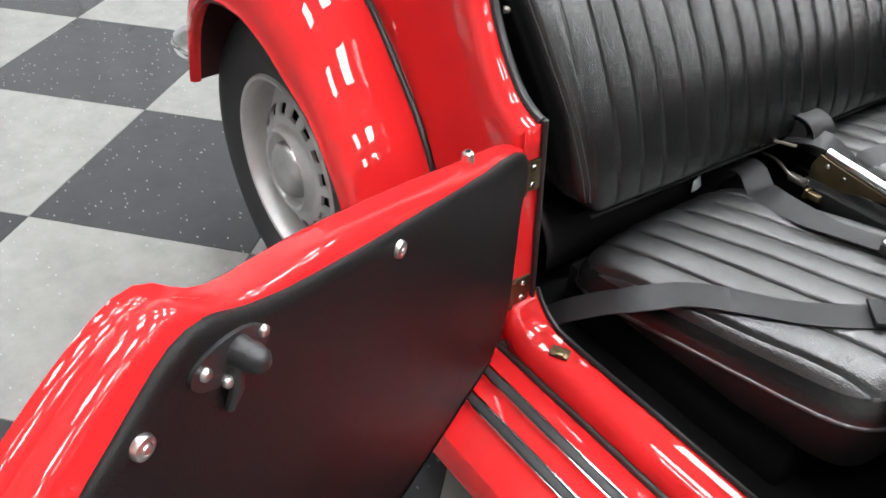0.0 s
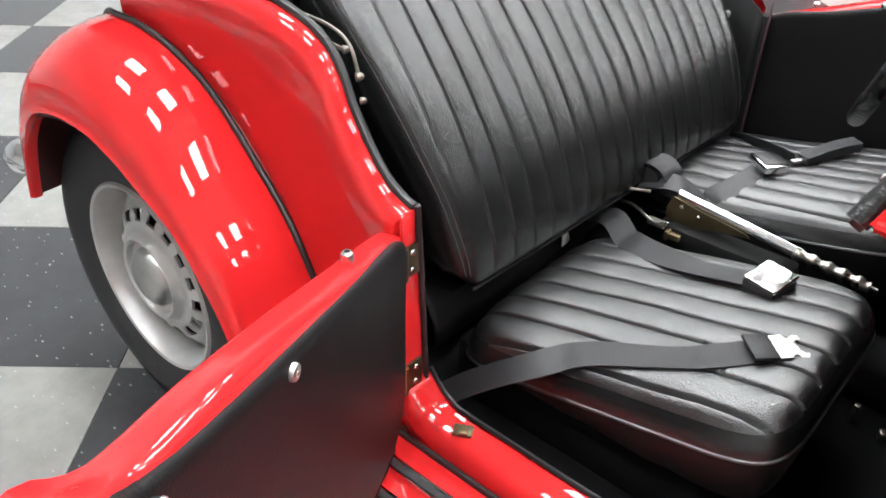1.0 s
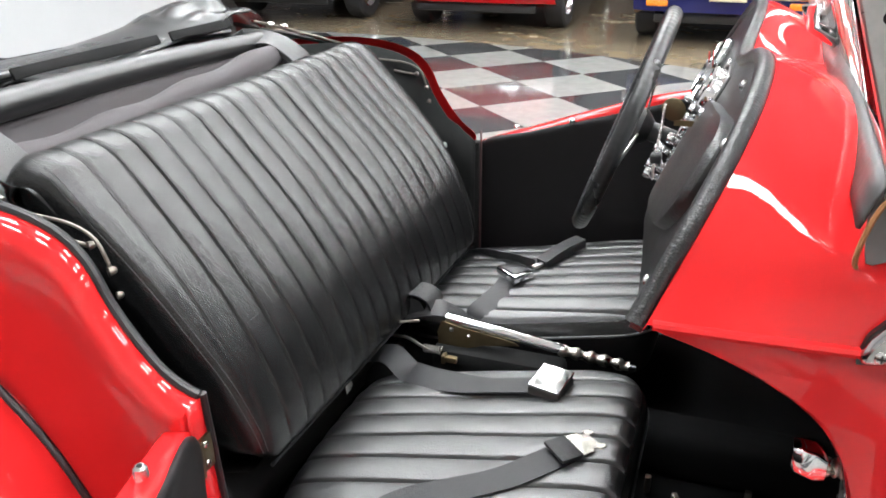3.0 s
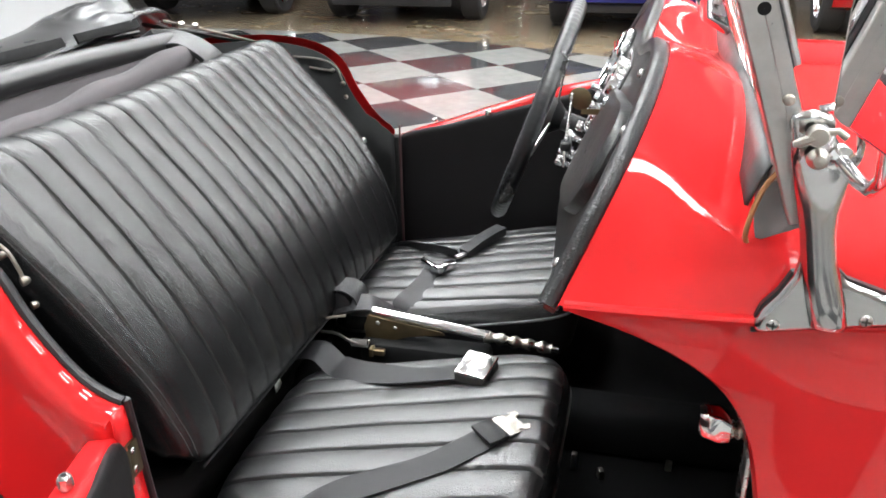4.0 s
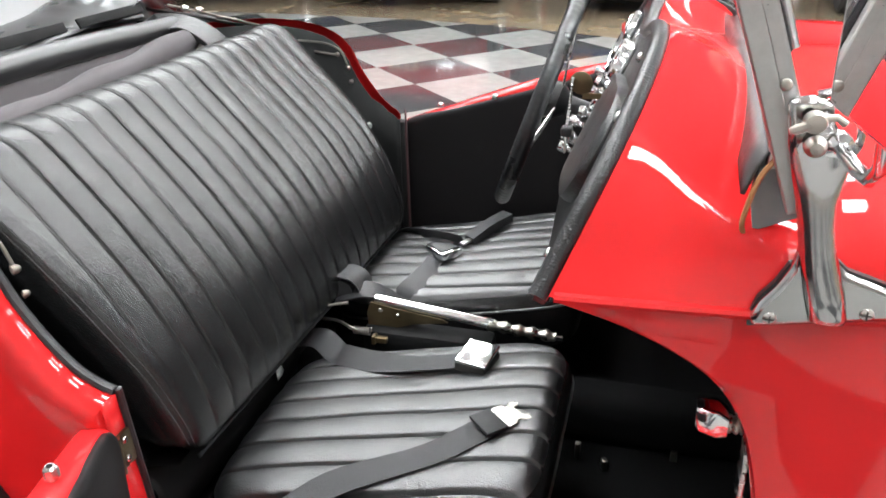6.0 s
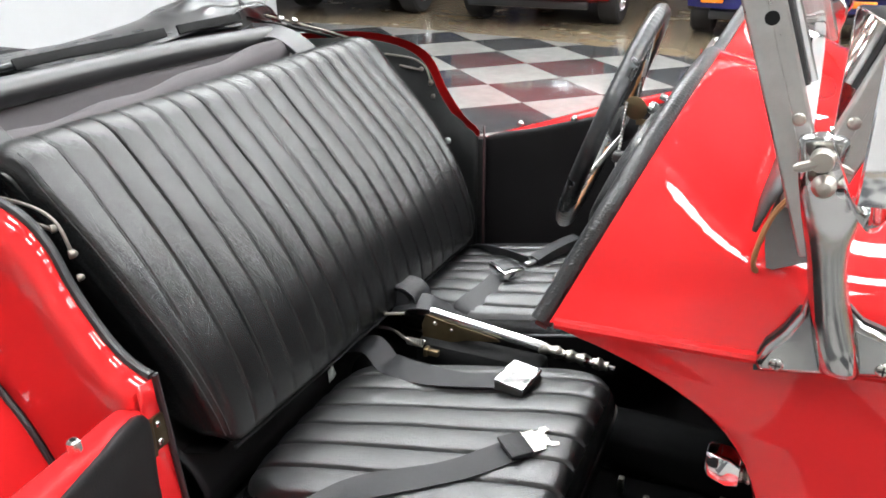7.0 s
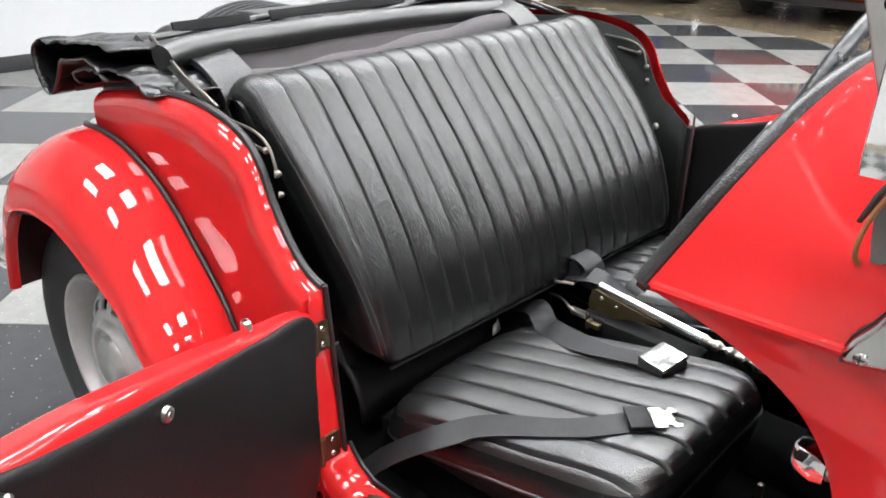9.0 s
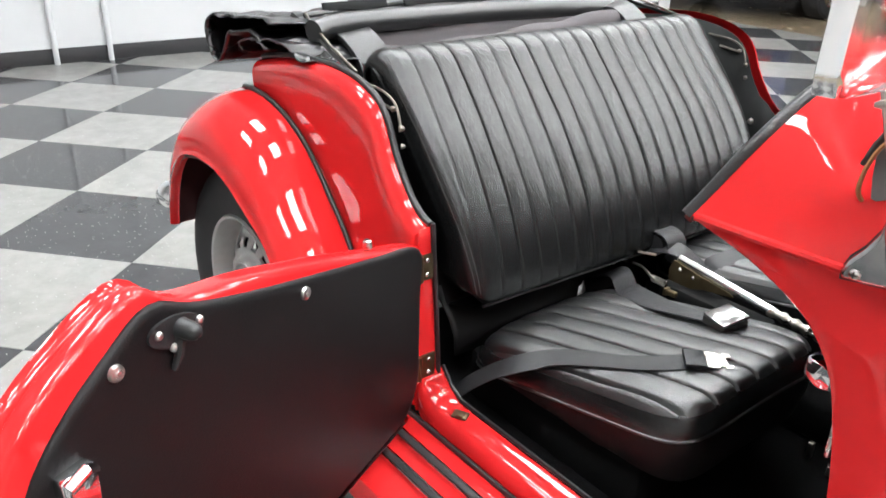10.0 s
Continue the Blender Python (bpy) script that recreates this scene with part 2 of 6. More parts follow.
def part(name, bm, mat, parent=None, label="", angle=38, thick=0.0, bevel=0.0):
    """One mesh from a bmesh in world places, under a thing or a part of it."""
    bmesh.ops.remove_doubles(bm, verts=bm.verts, dist=0.00005)
    bmesh.ops.recalc_face_normals(bm, faces=bm.faces)
    me = bpy.data.meshes.new(name)
    bm.to_mesh(me)
    bm.free()
    for p in me.polygons:
        p.use_smooth = True
    me.set_sharp_from_angle(angle=radians(angle))
    me.materials.append(mat)
    ob = new(name, me)
    base = BASE[parent.name] if parent else V((0, 0, 0))
    BASE[ob.name] = base
    if parent:
        ob.parent = parent
        me.transform(Matrix.Translation(-base))
    if label:
        ob["label"] = label
    if thick:
        md = ob.modifiers.new("thickness", "SOLIDIFY")
        md.thickness = thick
        md.offset = 0
    if bevel:
        md = ob.modifiers.new("edge", "BEVEL")
        md.width = bevel
        md.segments = 2
        md.limit_method = "ANGLE"
    return ob


def smooth(pts, n):
    """A curve through points (Catmull-Rom), n points evenly along it."""
    p = [V(q) if len(q) == 3 else V((q[0], q[1], 0)) for q in pts]
    two = len(pts[0]) == 2
    p = [p[0] * 2 - p[1]] + p + [p[-1] * 2 - p[-2]]
    fine = []
    for i in range(1, len(p) - 2):
        for k in range(12):
            t = k / 12
            a, b, c, d = p[i - 1 : i + 3]
            fine.append(0.5 * (2 * b + (c - a) * t + (2 * a - 5 * b + 4 * c - d) * t * t + (3 * b - a - 3 * c + d) * t**3))
    fine.append(p[-2])
    run = [0.0]
    for a, b in zip(fine, fine[1:]):
        run.append(run[-1] + (b - a).length)
    out, j = [], 0
    for i in range(n):
        want = run[-1] * i / (n - 1)
        while j < len(run) - 2 and run[j + 1] < want:
            j += 1
        f = (want - run[j]) / max(1e-9, run[j + 1] - run[j])
        q = fine[j].lerp(fine[j + 1], min(1, max(0, f)))
        out.append(q.to_2d() if two else q)
    return out


def loft(bm, rows, close_u=False, close_v=False, cap=False):
    vs = [[bm.verts.new(q) for q in row] for row in rows]
    nu, nv = len(vs), len(vs[0])
    for i in range(nu if close_u else nu - 1):
        for j in range(nv if close_v else nv - 1):
            a, b, c, d = vs[i][j], vs[i][(j + 1) % nv], vs[(i + 1) % nu][(j + 1) % nv], vs[(i + 1) % nu][j]
            try:
                bm.faces.new((a, b, c, d))
            except ValueError:
                pass
    if cap:
        for row in (vs[0], vs[-1]):
            try:
                bm.faces.new(row)
            except ValueError:
                pass
    return vs


def tube(bm, pts, r, n=10, closed=False, flat=1.0):
    """A round bar along points; r may be a list. flat squeezes it along its second side."""
    pts = [V(p) for p in pts]
    m = len(pts)
    rows, up = [], None
    for i, p in enumerate(pts):
        a = pts[(i - 1) % m] if closed or i else p
        b = pts[(i + 1) % m] if closed or i < m - 1 else p
        d = (b - a).normalized()
        if up is None:
            up = V((0, 0, 1)) if abs(d.z) < 0.9 else V((1, 0, 0))
        side = d.cross(up).normalized()
        up = side.cross(d).normalized()
        rr = r[i] if isinstance(r, (list, tuple)) else r
        rows.append([p + side * (rr * math.cos(t)) + up * (rr * flat * math.sin(t)) for t in (2 * math.pi * k / n for k in range(n))])
    loft(bm, rows, close_u=closed, close_v=True, cap=not closed)


def box(bm, c, size, turn=None, bevel=0.0, seg=2):
    m = Matrix.Translation(c) @ (turn.to_4x4() if turn else Matrix()) @ Matrix.Diagonal((*size, 1))
    r = bmesh.ops.create_cube(bm, size=1, matrix=m)
    if bevel:
        es = list({e for v in r["verts"] for e in v.link_edges})
        bmesh.ops.bevel(bm, geom=es, offset=bevel, segments=seg, profile=0.5, affect="EDGES")


def revolve(bm, profile, centre, axis, n=32, span=None):
    """profile: (radius, along) pairs about an axis."""
    axis = V(axis).normalized()
    q = axis.to_track_quat("Z", "Y")
    rows = []
    full = span is None
    a0, a1 = span or (0, 2 * math.pi)
    for k in range(n if full else n + 1):
        t = a0 + (a1 - a0) * k / n
        rows.append([V(centre) + q @ V((r * math.cos(t), r * math.sin(t), h)) for r, h in profile])
    loft(bm, rows, close_u=full)


def slab(bm, outline, put, lo, hi):
    """A flat plate: an outline (u, v) swept from lo to hi along the third side by put(u, v, w)."""
    rows = [[V(put(u, v, w)) for u, v in outline] for w in (lo, hi)]
    loft(bm, rows, close_v=True, cap=True)


def ribbon(bm, pts, wide, thick=0.0025, ups=None):
    """A strap along points, with its width across the way and level, unless ups gives its upward sides."""
    pts = [V(p) for p in pts]
    rows = []
    for i, p in enumerate(pts):
        d = (pts[min(i + 1, len(pts) - 1)] - pts[max(i - 1, 0)]).normalized()
        up = V(ups[i]) if ups else V((0, 0, 1))
        side = d.cross(up).normalized()
        nrm = side.cross(d).normalized()
        rows.append([p + side * wide / 2 + nrm * thick / 2, p - side * wide / 2 + nrm * thick / 2, p - side * wide / 2 - nrm * thick / 2, p + side * wide / 2 - nrm * thick / 2])
    loft(bm, rows, close_v=True, cap=True)


def screw(name, c, axis, r, mat, parent, label="", dome=0.6):
    bm = bmesh.new()
    revolve(bm, [(0.0001, r * dome), (r * 0.55, r * dome * 0.85), (r * 0.9, r * dome * 0.45), (r, 0), (r, -r * 0.4)], c, axis, 14)
    return part(name, bm, mat, parent, label)


def lerp(a, b, t):
    return a + (b - a) * t


# ---------------------------------------------------------------- the showroom
def room():
    bm = bmesh.new()
    box(bm, (3.5, 5, -0.06), (24, 32, 0.11))
    part("floor", bm, CONCRETE)
    tagged(bpy.data.objects["floor"], "polished brown concrete floor with checkered tiles", "floor", kind="structure")
    a, b = V((-5.75, -6.0, 0)), V((-4.92, 6.4, 0))
    d = (b - a).normalized()
    turn = Matrix.Rotation(math.atan2(d.y, d.x), 3, "Z")
    n = V((d.y, -d.x, 0))
    mid, far = (a + b) / 2, (b - a).length
    bm = bmesh.new()
    box(bm, mid - n * 0.1 + V((0, 0, 2.3)), (far, 0.2, 4.6), turn)
    w = part("wall_west", bm, WHITE_WALL)
    tagged(w, "plain white painted wall", "wall", kind="structure")
    bm = bmesh.new()
    box(bm, mid + n * 0.008 + V((0, 0, 0.055)), (far, 0.012, 0.11), turn, 0.003)
    tagged(part("baseboard", bm, SKIRTING), "black vinyl baseboard along the white wall", "baseboard", kind="structure")
    # conduits on the wall
    for run in (6.05, 6.43):
        foot = a + d * run + n * 0.03
        pipe = thing("wall_conduit", "white painted conduit pipe fixed upright to the wall", "pipe", tuple(foot), group="wall conduits")
        bm = bmesh.new()
        tube(bm, [foot + V((0, 0, 0.0)), foot + V((0, 0, 4.6))], 0.02, 10)
        part("conduit_pipe", bm, WHITE_WALL, pipe)
        for z in (0.5, 2.0, 3.5):
            bm = bmesh.new()
            box(bm, foot + V((0, 0, z)), (0.09, 0.052, 0.025), turn, 0.003)
            part("clip", bm, STEEL, pipe)
    for name, c, s, m in (
        ("wall_south", (3.5, -6.1, 2.3), (24, 0.2, 4.6), BRIGHT_WALL),
        ("wall_east", (15.1, 5, 2.3), (0.2, 32, 4.6), BRIGHT_WALL),
        ("wall_north", (3.5, 18.1, 2.3), (24, 0.2, 4.6), BACKWALL),
        ("wall_far_west", (-8.4, 12.0, 2.3), (0.2, 12.4, 4.6), BACKWALL),
        ("wall_corner", (-6.7, 6.5, 2.3), (3.6, 0.2, 4.6), WHITE_WALL),
    ):
        bm = bmesh.new()
        box(bm, c, s)
        tagged(part(name, bm, m), "plain painted showroom wall", "wall", kind="structure")
    bm = bmesh.new()
    box(bm, (3.5, 5, 4.7), (24, 32, 0.2))
    tagged(part("ceiling", bm, CEILING_M), "white flat ceiling", "ceiling", kind="structure")


room()


def ceiling_light(at):
    """Two bright panels hung on rods."""
    t = thing("ceiling_light", "white twin-panel ceiling light, switched on", "ceiling light", at, group="ceiling lights")
    x, y, z = at
    bm = bmesh.new()
    box(bm, (x, y - 0.75, z + 0.04), (0.86, 0.61, 0.05), None, 0.01)
    box(bm, (x, y + 0.75, z + 0.04), (0.86, 0.61, 0.05), None, 0.01)
    box(bm, (x, y, z + 0.05), (0.06, 1.0, 0.03), None, 0.005)
    part("housing", bm, CEILING_M, t)
    for dy in (-0.35, 0.35):
        bm = bmesh.new()
        tube(bm, [(x, y + dy, z + 0.06), (x, y + dy, 4.6)], 0.006, 6)
        part("hanger", bm, STEEL, t)
    for dx, w in ((-0.75, 0.55), (0.75, 0.55)):
        bm = bmesh.new()
        box(bm, (x, y + dx, z), (0.8, w, 0.03), None, 0.008)
        part("lamp_panel", bm, TUBE, t)
    return t


first_light = ceiling_light((-2.2, -1.27, 4.2))
for i, x in enumerate((-2.2, -0.6, 1.5, 3.35, 5.2, 7.05)):
    for j in range(6):
        y = -1.27 + 3.2 * j
        if i + j and (y < 6 or x > 4):
            copy_thing(first_light, pose(x, y, 4.2))


# ---------------------------------------------------------------- the red roadster
HALF = 0.585
car = thing("roadster", "red open vintage two-seat roadster with one door open", "car", (0.2, 0.0, 0.0))
TOP_EDGE = [(-0.70, 0.908), (-0.66, 0.918), (-0.54, 0.94), (-0.392, 0.955), (-0.305, 0.957), (-0.225, 0.947), (-0.168, 0.926), (-0.135, 0.893), (-0.112, 0.845), (-0.08, 0.797), (-0.05, 0.763), (-0.022, 0.745), (0.0, 0.738)]


def quarter(side):
    """The rear side panel of the body; side -1 is the passenger's, +1 the driver's."""
    lift, shift = (0.0, 0.0) if side < 0 else (0.034, 0.02)
    outline = [(x + shift * (x < -0.01), z + lift) for x, z in TOP_EDGE]
    edge = smooth(outline, 44)
    down = [V((0.0, z)) for z in (0.70, 0.64, 0.56, 0.48, 0.42, 0.36)]
    line = edge + down
    spine = smooth([(-0.70, 0.74), (-0.6, 0.73), (-0.48, 0.68), (-0.34, 0.55), (-0.2, 0.40), (-0.16, 0.36)], len(line))
    rows = []
    for i, p in enumerate(line):
        s = spine[i]
        to = (s - p)
        away = to.normalized()
        span = to.length
        row = []
        near = [(0.032 * (1 - math.cos(k * math.pi / 18)), 0.572 + 0.032 * math.sin(k * math.pi / 18)) for k in range(10)] + [(0.05, 0.604), (0.07, 0.603), (0.13, 0.599), (0.26, 0.589)]
        far = ((0.0, 0.548), (0.003, 0.556), (0.008, 0.5635), (0.016, 0.571), (0.026, 0.5775), (0.036, 0.582), (0.044, 0.5842), (0.05, HALF), (0.06, HALF), (0.12, HALF), (0.26, HALF))
        for off, y in near if side < 0 else far:
            q = p + away * min(off, span)
            row.append(V((q.x, side * (y - 0.04 * (max(0, -q.x) / 0.735) ** 2), q.y)))
        for f in (0.5, 1.0):
            q = (p + away * min(0.26, span)).lerp(s, f)
            row.append(V((q.x, side * (HALF - 0.04 * (max(0, -q.x) / 0.735) ** 2), q.y)))
        rows.append(row)
    bm = bmesh.new()
    loft(bm, rows)
    ob = part("quarter_panel", bm, RED, car)
    if side < 0:
        bm = bmesh.new()
        tube(bm, [V((q.x, side * (0.573 - 0.04 * (max(0, -q.x) / 0.735) ** 2), q.y + 0.003)) for q in smooth(outline, 60)], 0.0065, 8)
        part("edge_trim", bm, TRIM, car, "black piping along the cockpit edge")
    # black inner lining
    bm = bmesh.new()
    back = -0.02 if side < 0 else 0.003
    drop = 0.004 if side < 0 else 0.014
    rim_y, low_y = (0.565, 0.552) if side < 0 else (0.536, 0.53)
    loft(bm, [[V((q.x - (0.004 if side < 0 else (-0.002 if q.x > -0.05 else 0.011)), side * rim_y * (1 - 0.07 * (max(0, -q.x) / 0.735) ** 2), q.y - drop)), V((lerp(q.x, -0.3, 0.4) if q.x < -0.05 else q.x + (-0.01 if side < 0 else 0.003), side * low_y, lerp(q.y, 0.6, 0.5))), V((min(q.x, back), side * low_y, 0.36))] for q in smooth(outline, 40)])
    part("inner_lining", bm, BOARD, car, thick=0.004)
    # door jamb
    if side > 0:
        return ob
    bm = bmesh.new()
    rows = []
    for z in (0.738, 0.70, 0.6, 0.5, 0.42, 0.355):
        inner = lerp(0.553, 0.572, max(0, (z - 0.44) / 0.3))
        rows.append([V((0.0, side * y, z)) for y in (0.60, 0.592, inner)] + [V((-0.006, side * (inner - 0.008), z)), V((-0.03, side * (inner - 0.012), z))])
    loft(bm, rows)
    part("door_jamb", bm, RED, car, thick=0.003)
    bm = bmesh.new()
    tube(bm, [(0.003, side * lerp(0.549, 0.571, max(0, (z - 0.44) / 0.3)), z) for z in (0.744, 0.7, 0.6, 0.5, 0.42, 0.385)], 0.005, 8)
    part("jamb_trim", bm, TRIM, car)
    return ob


quarter(-1)
quarter(1)

# body behind the seats
bm = bmesh.new()
loft(bm, [[V((-0.702, y, z)) for y in np.linspace(-0.53, 0.53, 9)] for z in (0.9, 0.75, 0.6, 0.45)])
part("rear_panel", bm, RED, car, thick=0.006)
bm = bmesh.new()
box(bm, (-0.51, 0, 0.62), (0.36, 1.02, 0.5), None, 0.02)
part("luggage_well", bm, CARPET, car)
bm = bmesh.new()
box(bm, (-0.86, 0, 0.68), (0.2, 0.9, 0.4), None, 0.05, 4)
part("fuel_tank", bm, RED, car)
bm = bmesh.new()
box(bm, (0.30, 0, 0.30), (1.3, 1.06, 0.05), None, 0.01)
part("floor_pan", bm, CARPET, car, "black carpeted floor pan")
bm = bmesh.new()
box(bm, (0.42, 0.03, 0.37), (1.0, 0.10, 0.1), None, 0.03, 3)
part("transmission_tunnel", bm, CARPET, car)
bm = bmesh.new()
box(bm, (0.2, -0.25, 0.375), (0.44, 0.40, 0.12), None, 0.012)
box(bm, (0.2, 0.30, 0.375), (0.44, 0.40, 0.12), None, 0.012)
part("seat_platform", bm, CARPET, car)
bm = bmesh.new()
box(bm, (1.0, 0, 0.62), (0.03, 1.08, 0.62))
part("toe_board", bm, CARPET, car)

BEAD = [(-0.955, 0.45), (-0.955, 0.56), (-0.93, 0.67), (-0.87, 0.76), (-0.77, 0.825), (-0.667, 0.847), (-0.56, 0.838), (-0.467, 0.806), (-0.40, 0.764), (-0.325, 0.692), (-0.255, 0.615), (-0.205, 0.53), (-0.16, 0.43), (-0.12, 0.345)]
ARCH = [(-0.89, 0.475), (-0.868, 0.548), (-0.83, 0.625), (-0.765, 0.692), (-0.68, 0.719), (-0.61, 0.724), (-0.555, 0.72), (-0.487, 0.70), (-0.43, 0.672), (-0.379, 0.648), (-0.335, 0.622), (-0.288, 0.569), (-0.252, 0.521), (-0.22, 0.46), (-0.185, 0.39), (-0.163, 0.34)]


def rear_fender(side):
    n = 60
    bead, arch = smooth(BEAD, n), smooth(ARCH, n)
    rows = []
    for a, b in zip(bead, arch):
        inner = 0.583 if a.x > -0.68 else lerp(0.583, 0.5, min(1, (-0.68 - a.x) / 0.25))
        row = []
        for k in range(15):
            t = k / 14 * math.pi / 2
            c = math.cos(t) ** 0.85
            s = math.sin(t) ** 0.85
            q = b.lerp(a, c)
            row.append(V((q.x, side * lerp(inner, 0.735, s), q.y)))
        e = V((b.x, side * 0.729, b.y))
        inw = (V((-0.62, side * 0.722, 0.34)) - e).normalized()
        row += [V((b.x, side * 0.739, b.y)) + inw * 0.006, e + inw * 0.012, V((b.x, side * 0.717, b.y)) + inw * 0.012]
        rows.append(row)
    bm = bmesh.new()
    loft(bm, rows)
    f = part("rear_fender", bm, RED, car)
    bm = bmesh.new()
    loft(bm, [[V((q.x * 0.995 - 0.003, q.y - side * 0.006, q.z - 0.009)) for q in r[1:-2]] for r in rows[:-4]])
    part("fender_underside", bm, DARK_RED, f)
    bm = bmesh.new()
    pts = [V((q.x, side * (lerp(0.583, 0.5, min(1, max(0, (-0.68 - q.x) / 0.25))) + 0.006), q.y + 0.004)) for q in bead[14:]]
    tube(bm, pts, 0.0055, 8)
    part("beading", bm, TRIM, f, "black rubber beading between fender and body")
    return f


def tail_lamp(side):
    t = thing("tail_lamp", "chromed tail lamp with red lens behind the fender", "tail lamp", (-1.0, side * 0.69, 0.5), group="tail lamps")
    bm = bmesh.new()
    revolve(bm, [(0.02, -0.06), (0.03, -0.04), (0.036, 0.0), (0.037, 0.02), (0.033, 0.026)], (-0.99, side * 0.69, 0.505), (-1, 0, 0), 28)
    part("lamp_body", bm, CHROME, t)
    bm = bmesh.new()
    revolve(bm, [(0.034, 0.022), (0.028, 0.034), (0.015, 0.041), (0.0001, 0.043)], (-0.99, side * 0.69, 0.505), (-1, 0, 0), 28)
    part("lens", bm, REDLENS, t)


rear_fender(-1)
rear_fender(1)
tail_lamp(-1)
tail_lamp(1)


def wheel(centre, side, parent):
    """A pressed steel wheel; side is the way its face looks along y."""
    c = V(centre)
    ax = (0, side, 0)
    bm = bmesh.new()
    revolve(bm, [(0.198, 0.05), (0.235, 0.066), (0.27, 0.072), (0.300, 0.066), (0.318, 0.05), (0.323, 0.044), (0.322, 0.04), (0.328, 0.034), (0.328, 0.018), (0.322, 0.015), (0.322, 0.01), (0.33, 0.006), (0.33, -0.006), (0.322, -0.01), (0.322, -0.014), (0.328, -0.018), (0.328, -0.034), (0.318, -0.05), (0.27, -0.072), (0.198, -0.05)], c, ax, 64)
    w = part("wheel", bm, RUBBER, parent, "silver pressed steel road wheel with black tyre")
    bm = bmesh.new()
    revolve(bm, [(0.203, 0.046), (0.207, 0.054), (0.203, 0.060), (0.196, 0.058), (0.191, 0.046), (0.187, 0.028), (0.189, 0.006), (0.187, -0.01)], c, ax, 64)
    part("rim", bm, SILVER, w)
    # pierced ring: bars between the slots
    slots = 16
    for k in range(slots):
        a0 = 2 * math.pi * k / slots
        bm = bmesh.new()
        revolve(bm, [(0.143, 0.025), (0.131, 0.032), (0.118, 0.036), (0.118, 0.030), (0.131, 0.026), (0.143, 0.019)], c, ax, 4, (a0, a0 + 2 * math.pi / slots * 0.46))
        part("slot_bar", bm, SILVER, w)
    bm = bmesh.new()
    revolve(bm, [(0.187, -0.008), (0.178, -0.004), (0.166, 0.006), (0.153, 0.018), (0.142, 0.026), (0.142, 0.019)], c, ax, 56)
    part("outer_ring", bm, SILVER, w)
    bm = bmesh.new()
    revolve(bm, [(0.119, 0.029), (0.119, 0.0355), (0.113, 0.038), (0.106, 0.037), (0.100, 0.037), (0.095, 0.040), (0.091, 0.050), (0.086, 0.056), (0.080, 0.054), (0.076, 0.042), (0.05, 0.038)], c, ax, 56)
    part("wheel_disc", bm, SILVER, w)
    bm = bmesh.new()
    revolve(bm, [(0.0001, 0.072), (0.02, 0.071), (0.04, 0.067), (0.054, 0.059), (0.061, 0.051), (0.064, 0.04)], c, ax, 40)
    part("hubcap", bm, WORN, w, "dull silver hubcap")
    bm = bmesh.new()
    revolve(bm, [(0.19, -0.062), (0.12, -0.066), (0.05, -0.066), (0.0001, -0.066)], c, ax, 32)
    part("brake_drum", bm, BOARD, w)
    return w


wheel((-0.662, -0.588, 0.334), -1, car)
wheel((-0.662, 0.588, 0.334), 1, car)

# running board and sill
def running_board(side):
    bm = bmesh.new()
    prof = [(0.588, 0.335), (0.61, 0.338), (0.75, 0.334), (0.775, 0.326), (0.785, 0.31), (0.785, 0.285), (0.775, 0.28), (0.6, 0.29)]
    loft(bm, [[V((x, side * y, z + (0.05 * ((-0.05 - x) / 0.15) if x < -0.05 else 0))) for y, z in prof] for x in (-0.2, -0.14, -0.08, -0.05, 0.2, 0.5, 0.8, 1.1, 1.3)], close_v=True, cap=True)
    rb = part("running_board", bm, RED, car)
    for y in (0.602, 0.655, 0.708):
        bm = bmesh.new()
        box(bm, (0.62, side * y, 0.342 if y < 0.7 else 0.340), (1.36, 0.014 if y > 0.61 else 0.008, 0.012), None, 0.003)
        part("rubber_strip", bm, STRIP, rb)
        if y > 0.61:
            for dy in (-0.0095, 0.0095):
                bm = bmesh.new()
                box(bm, (0.62, side * (y + dy), 0.341 if y < 0.7 else 0.339), (1.36, 0.004, 0.012), None, 0.0015)
                part("chrome_edge", bm, CHROME, rb)
    prof = [(0.533, 0.33), (0.537, 0.378), (0.545, 0.384), (0.58, 0.381), (0.592, 0.374), (0.598, 0.36), (0.598, 0.32)]
    bm = bmesh.new()
    xs = [0.0, 0.012, 0.03, 0.06, 0.1, 0.3, 0.5, 0.7, 0.76]
    loft(bm, [[V((x, side * y, z + 0.05 * max(0, 1 - x / 0.07) ** 2)) for y, z in prof] for x in xs])
    part("sill", bm, RED, car, thick=0.003)
    bm = bmesh.new()
    tube(bm, [(x, side * 0.535, 0.385 + 0.05 * max(0, 1 - x / 0.07) ** 2) for x in xs], 0.004, 6)
    part("sill_trim", bm, TRIM, car)
    bm = bmesh.new()
    box(bm, (0.095, side * 0.566, 0.386), (0.03, 0.022, 0.006), Matrix.Rotation(0.5, 3, "Z"), 0.002)
    box(bm, (0.10, side * 0.572, 0.390), (0.014, 0.010, 0.008), Matrix.Rotation(0.5, 3, "Z"), 0.002)
    part("sill_catch", bm, BRASS, car, "worn brass striker on the sill")


running_board(-1)
running_board(1)

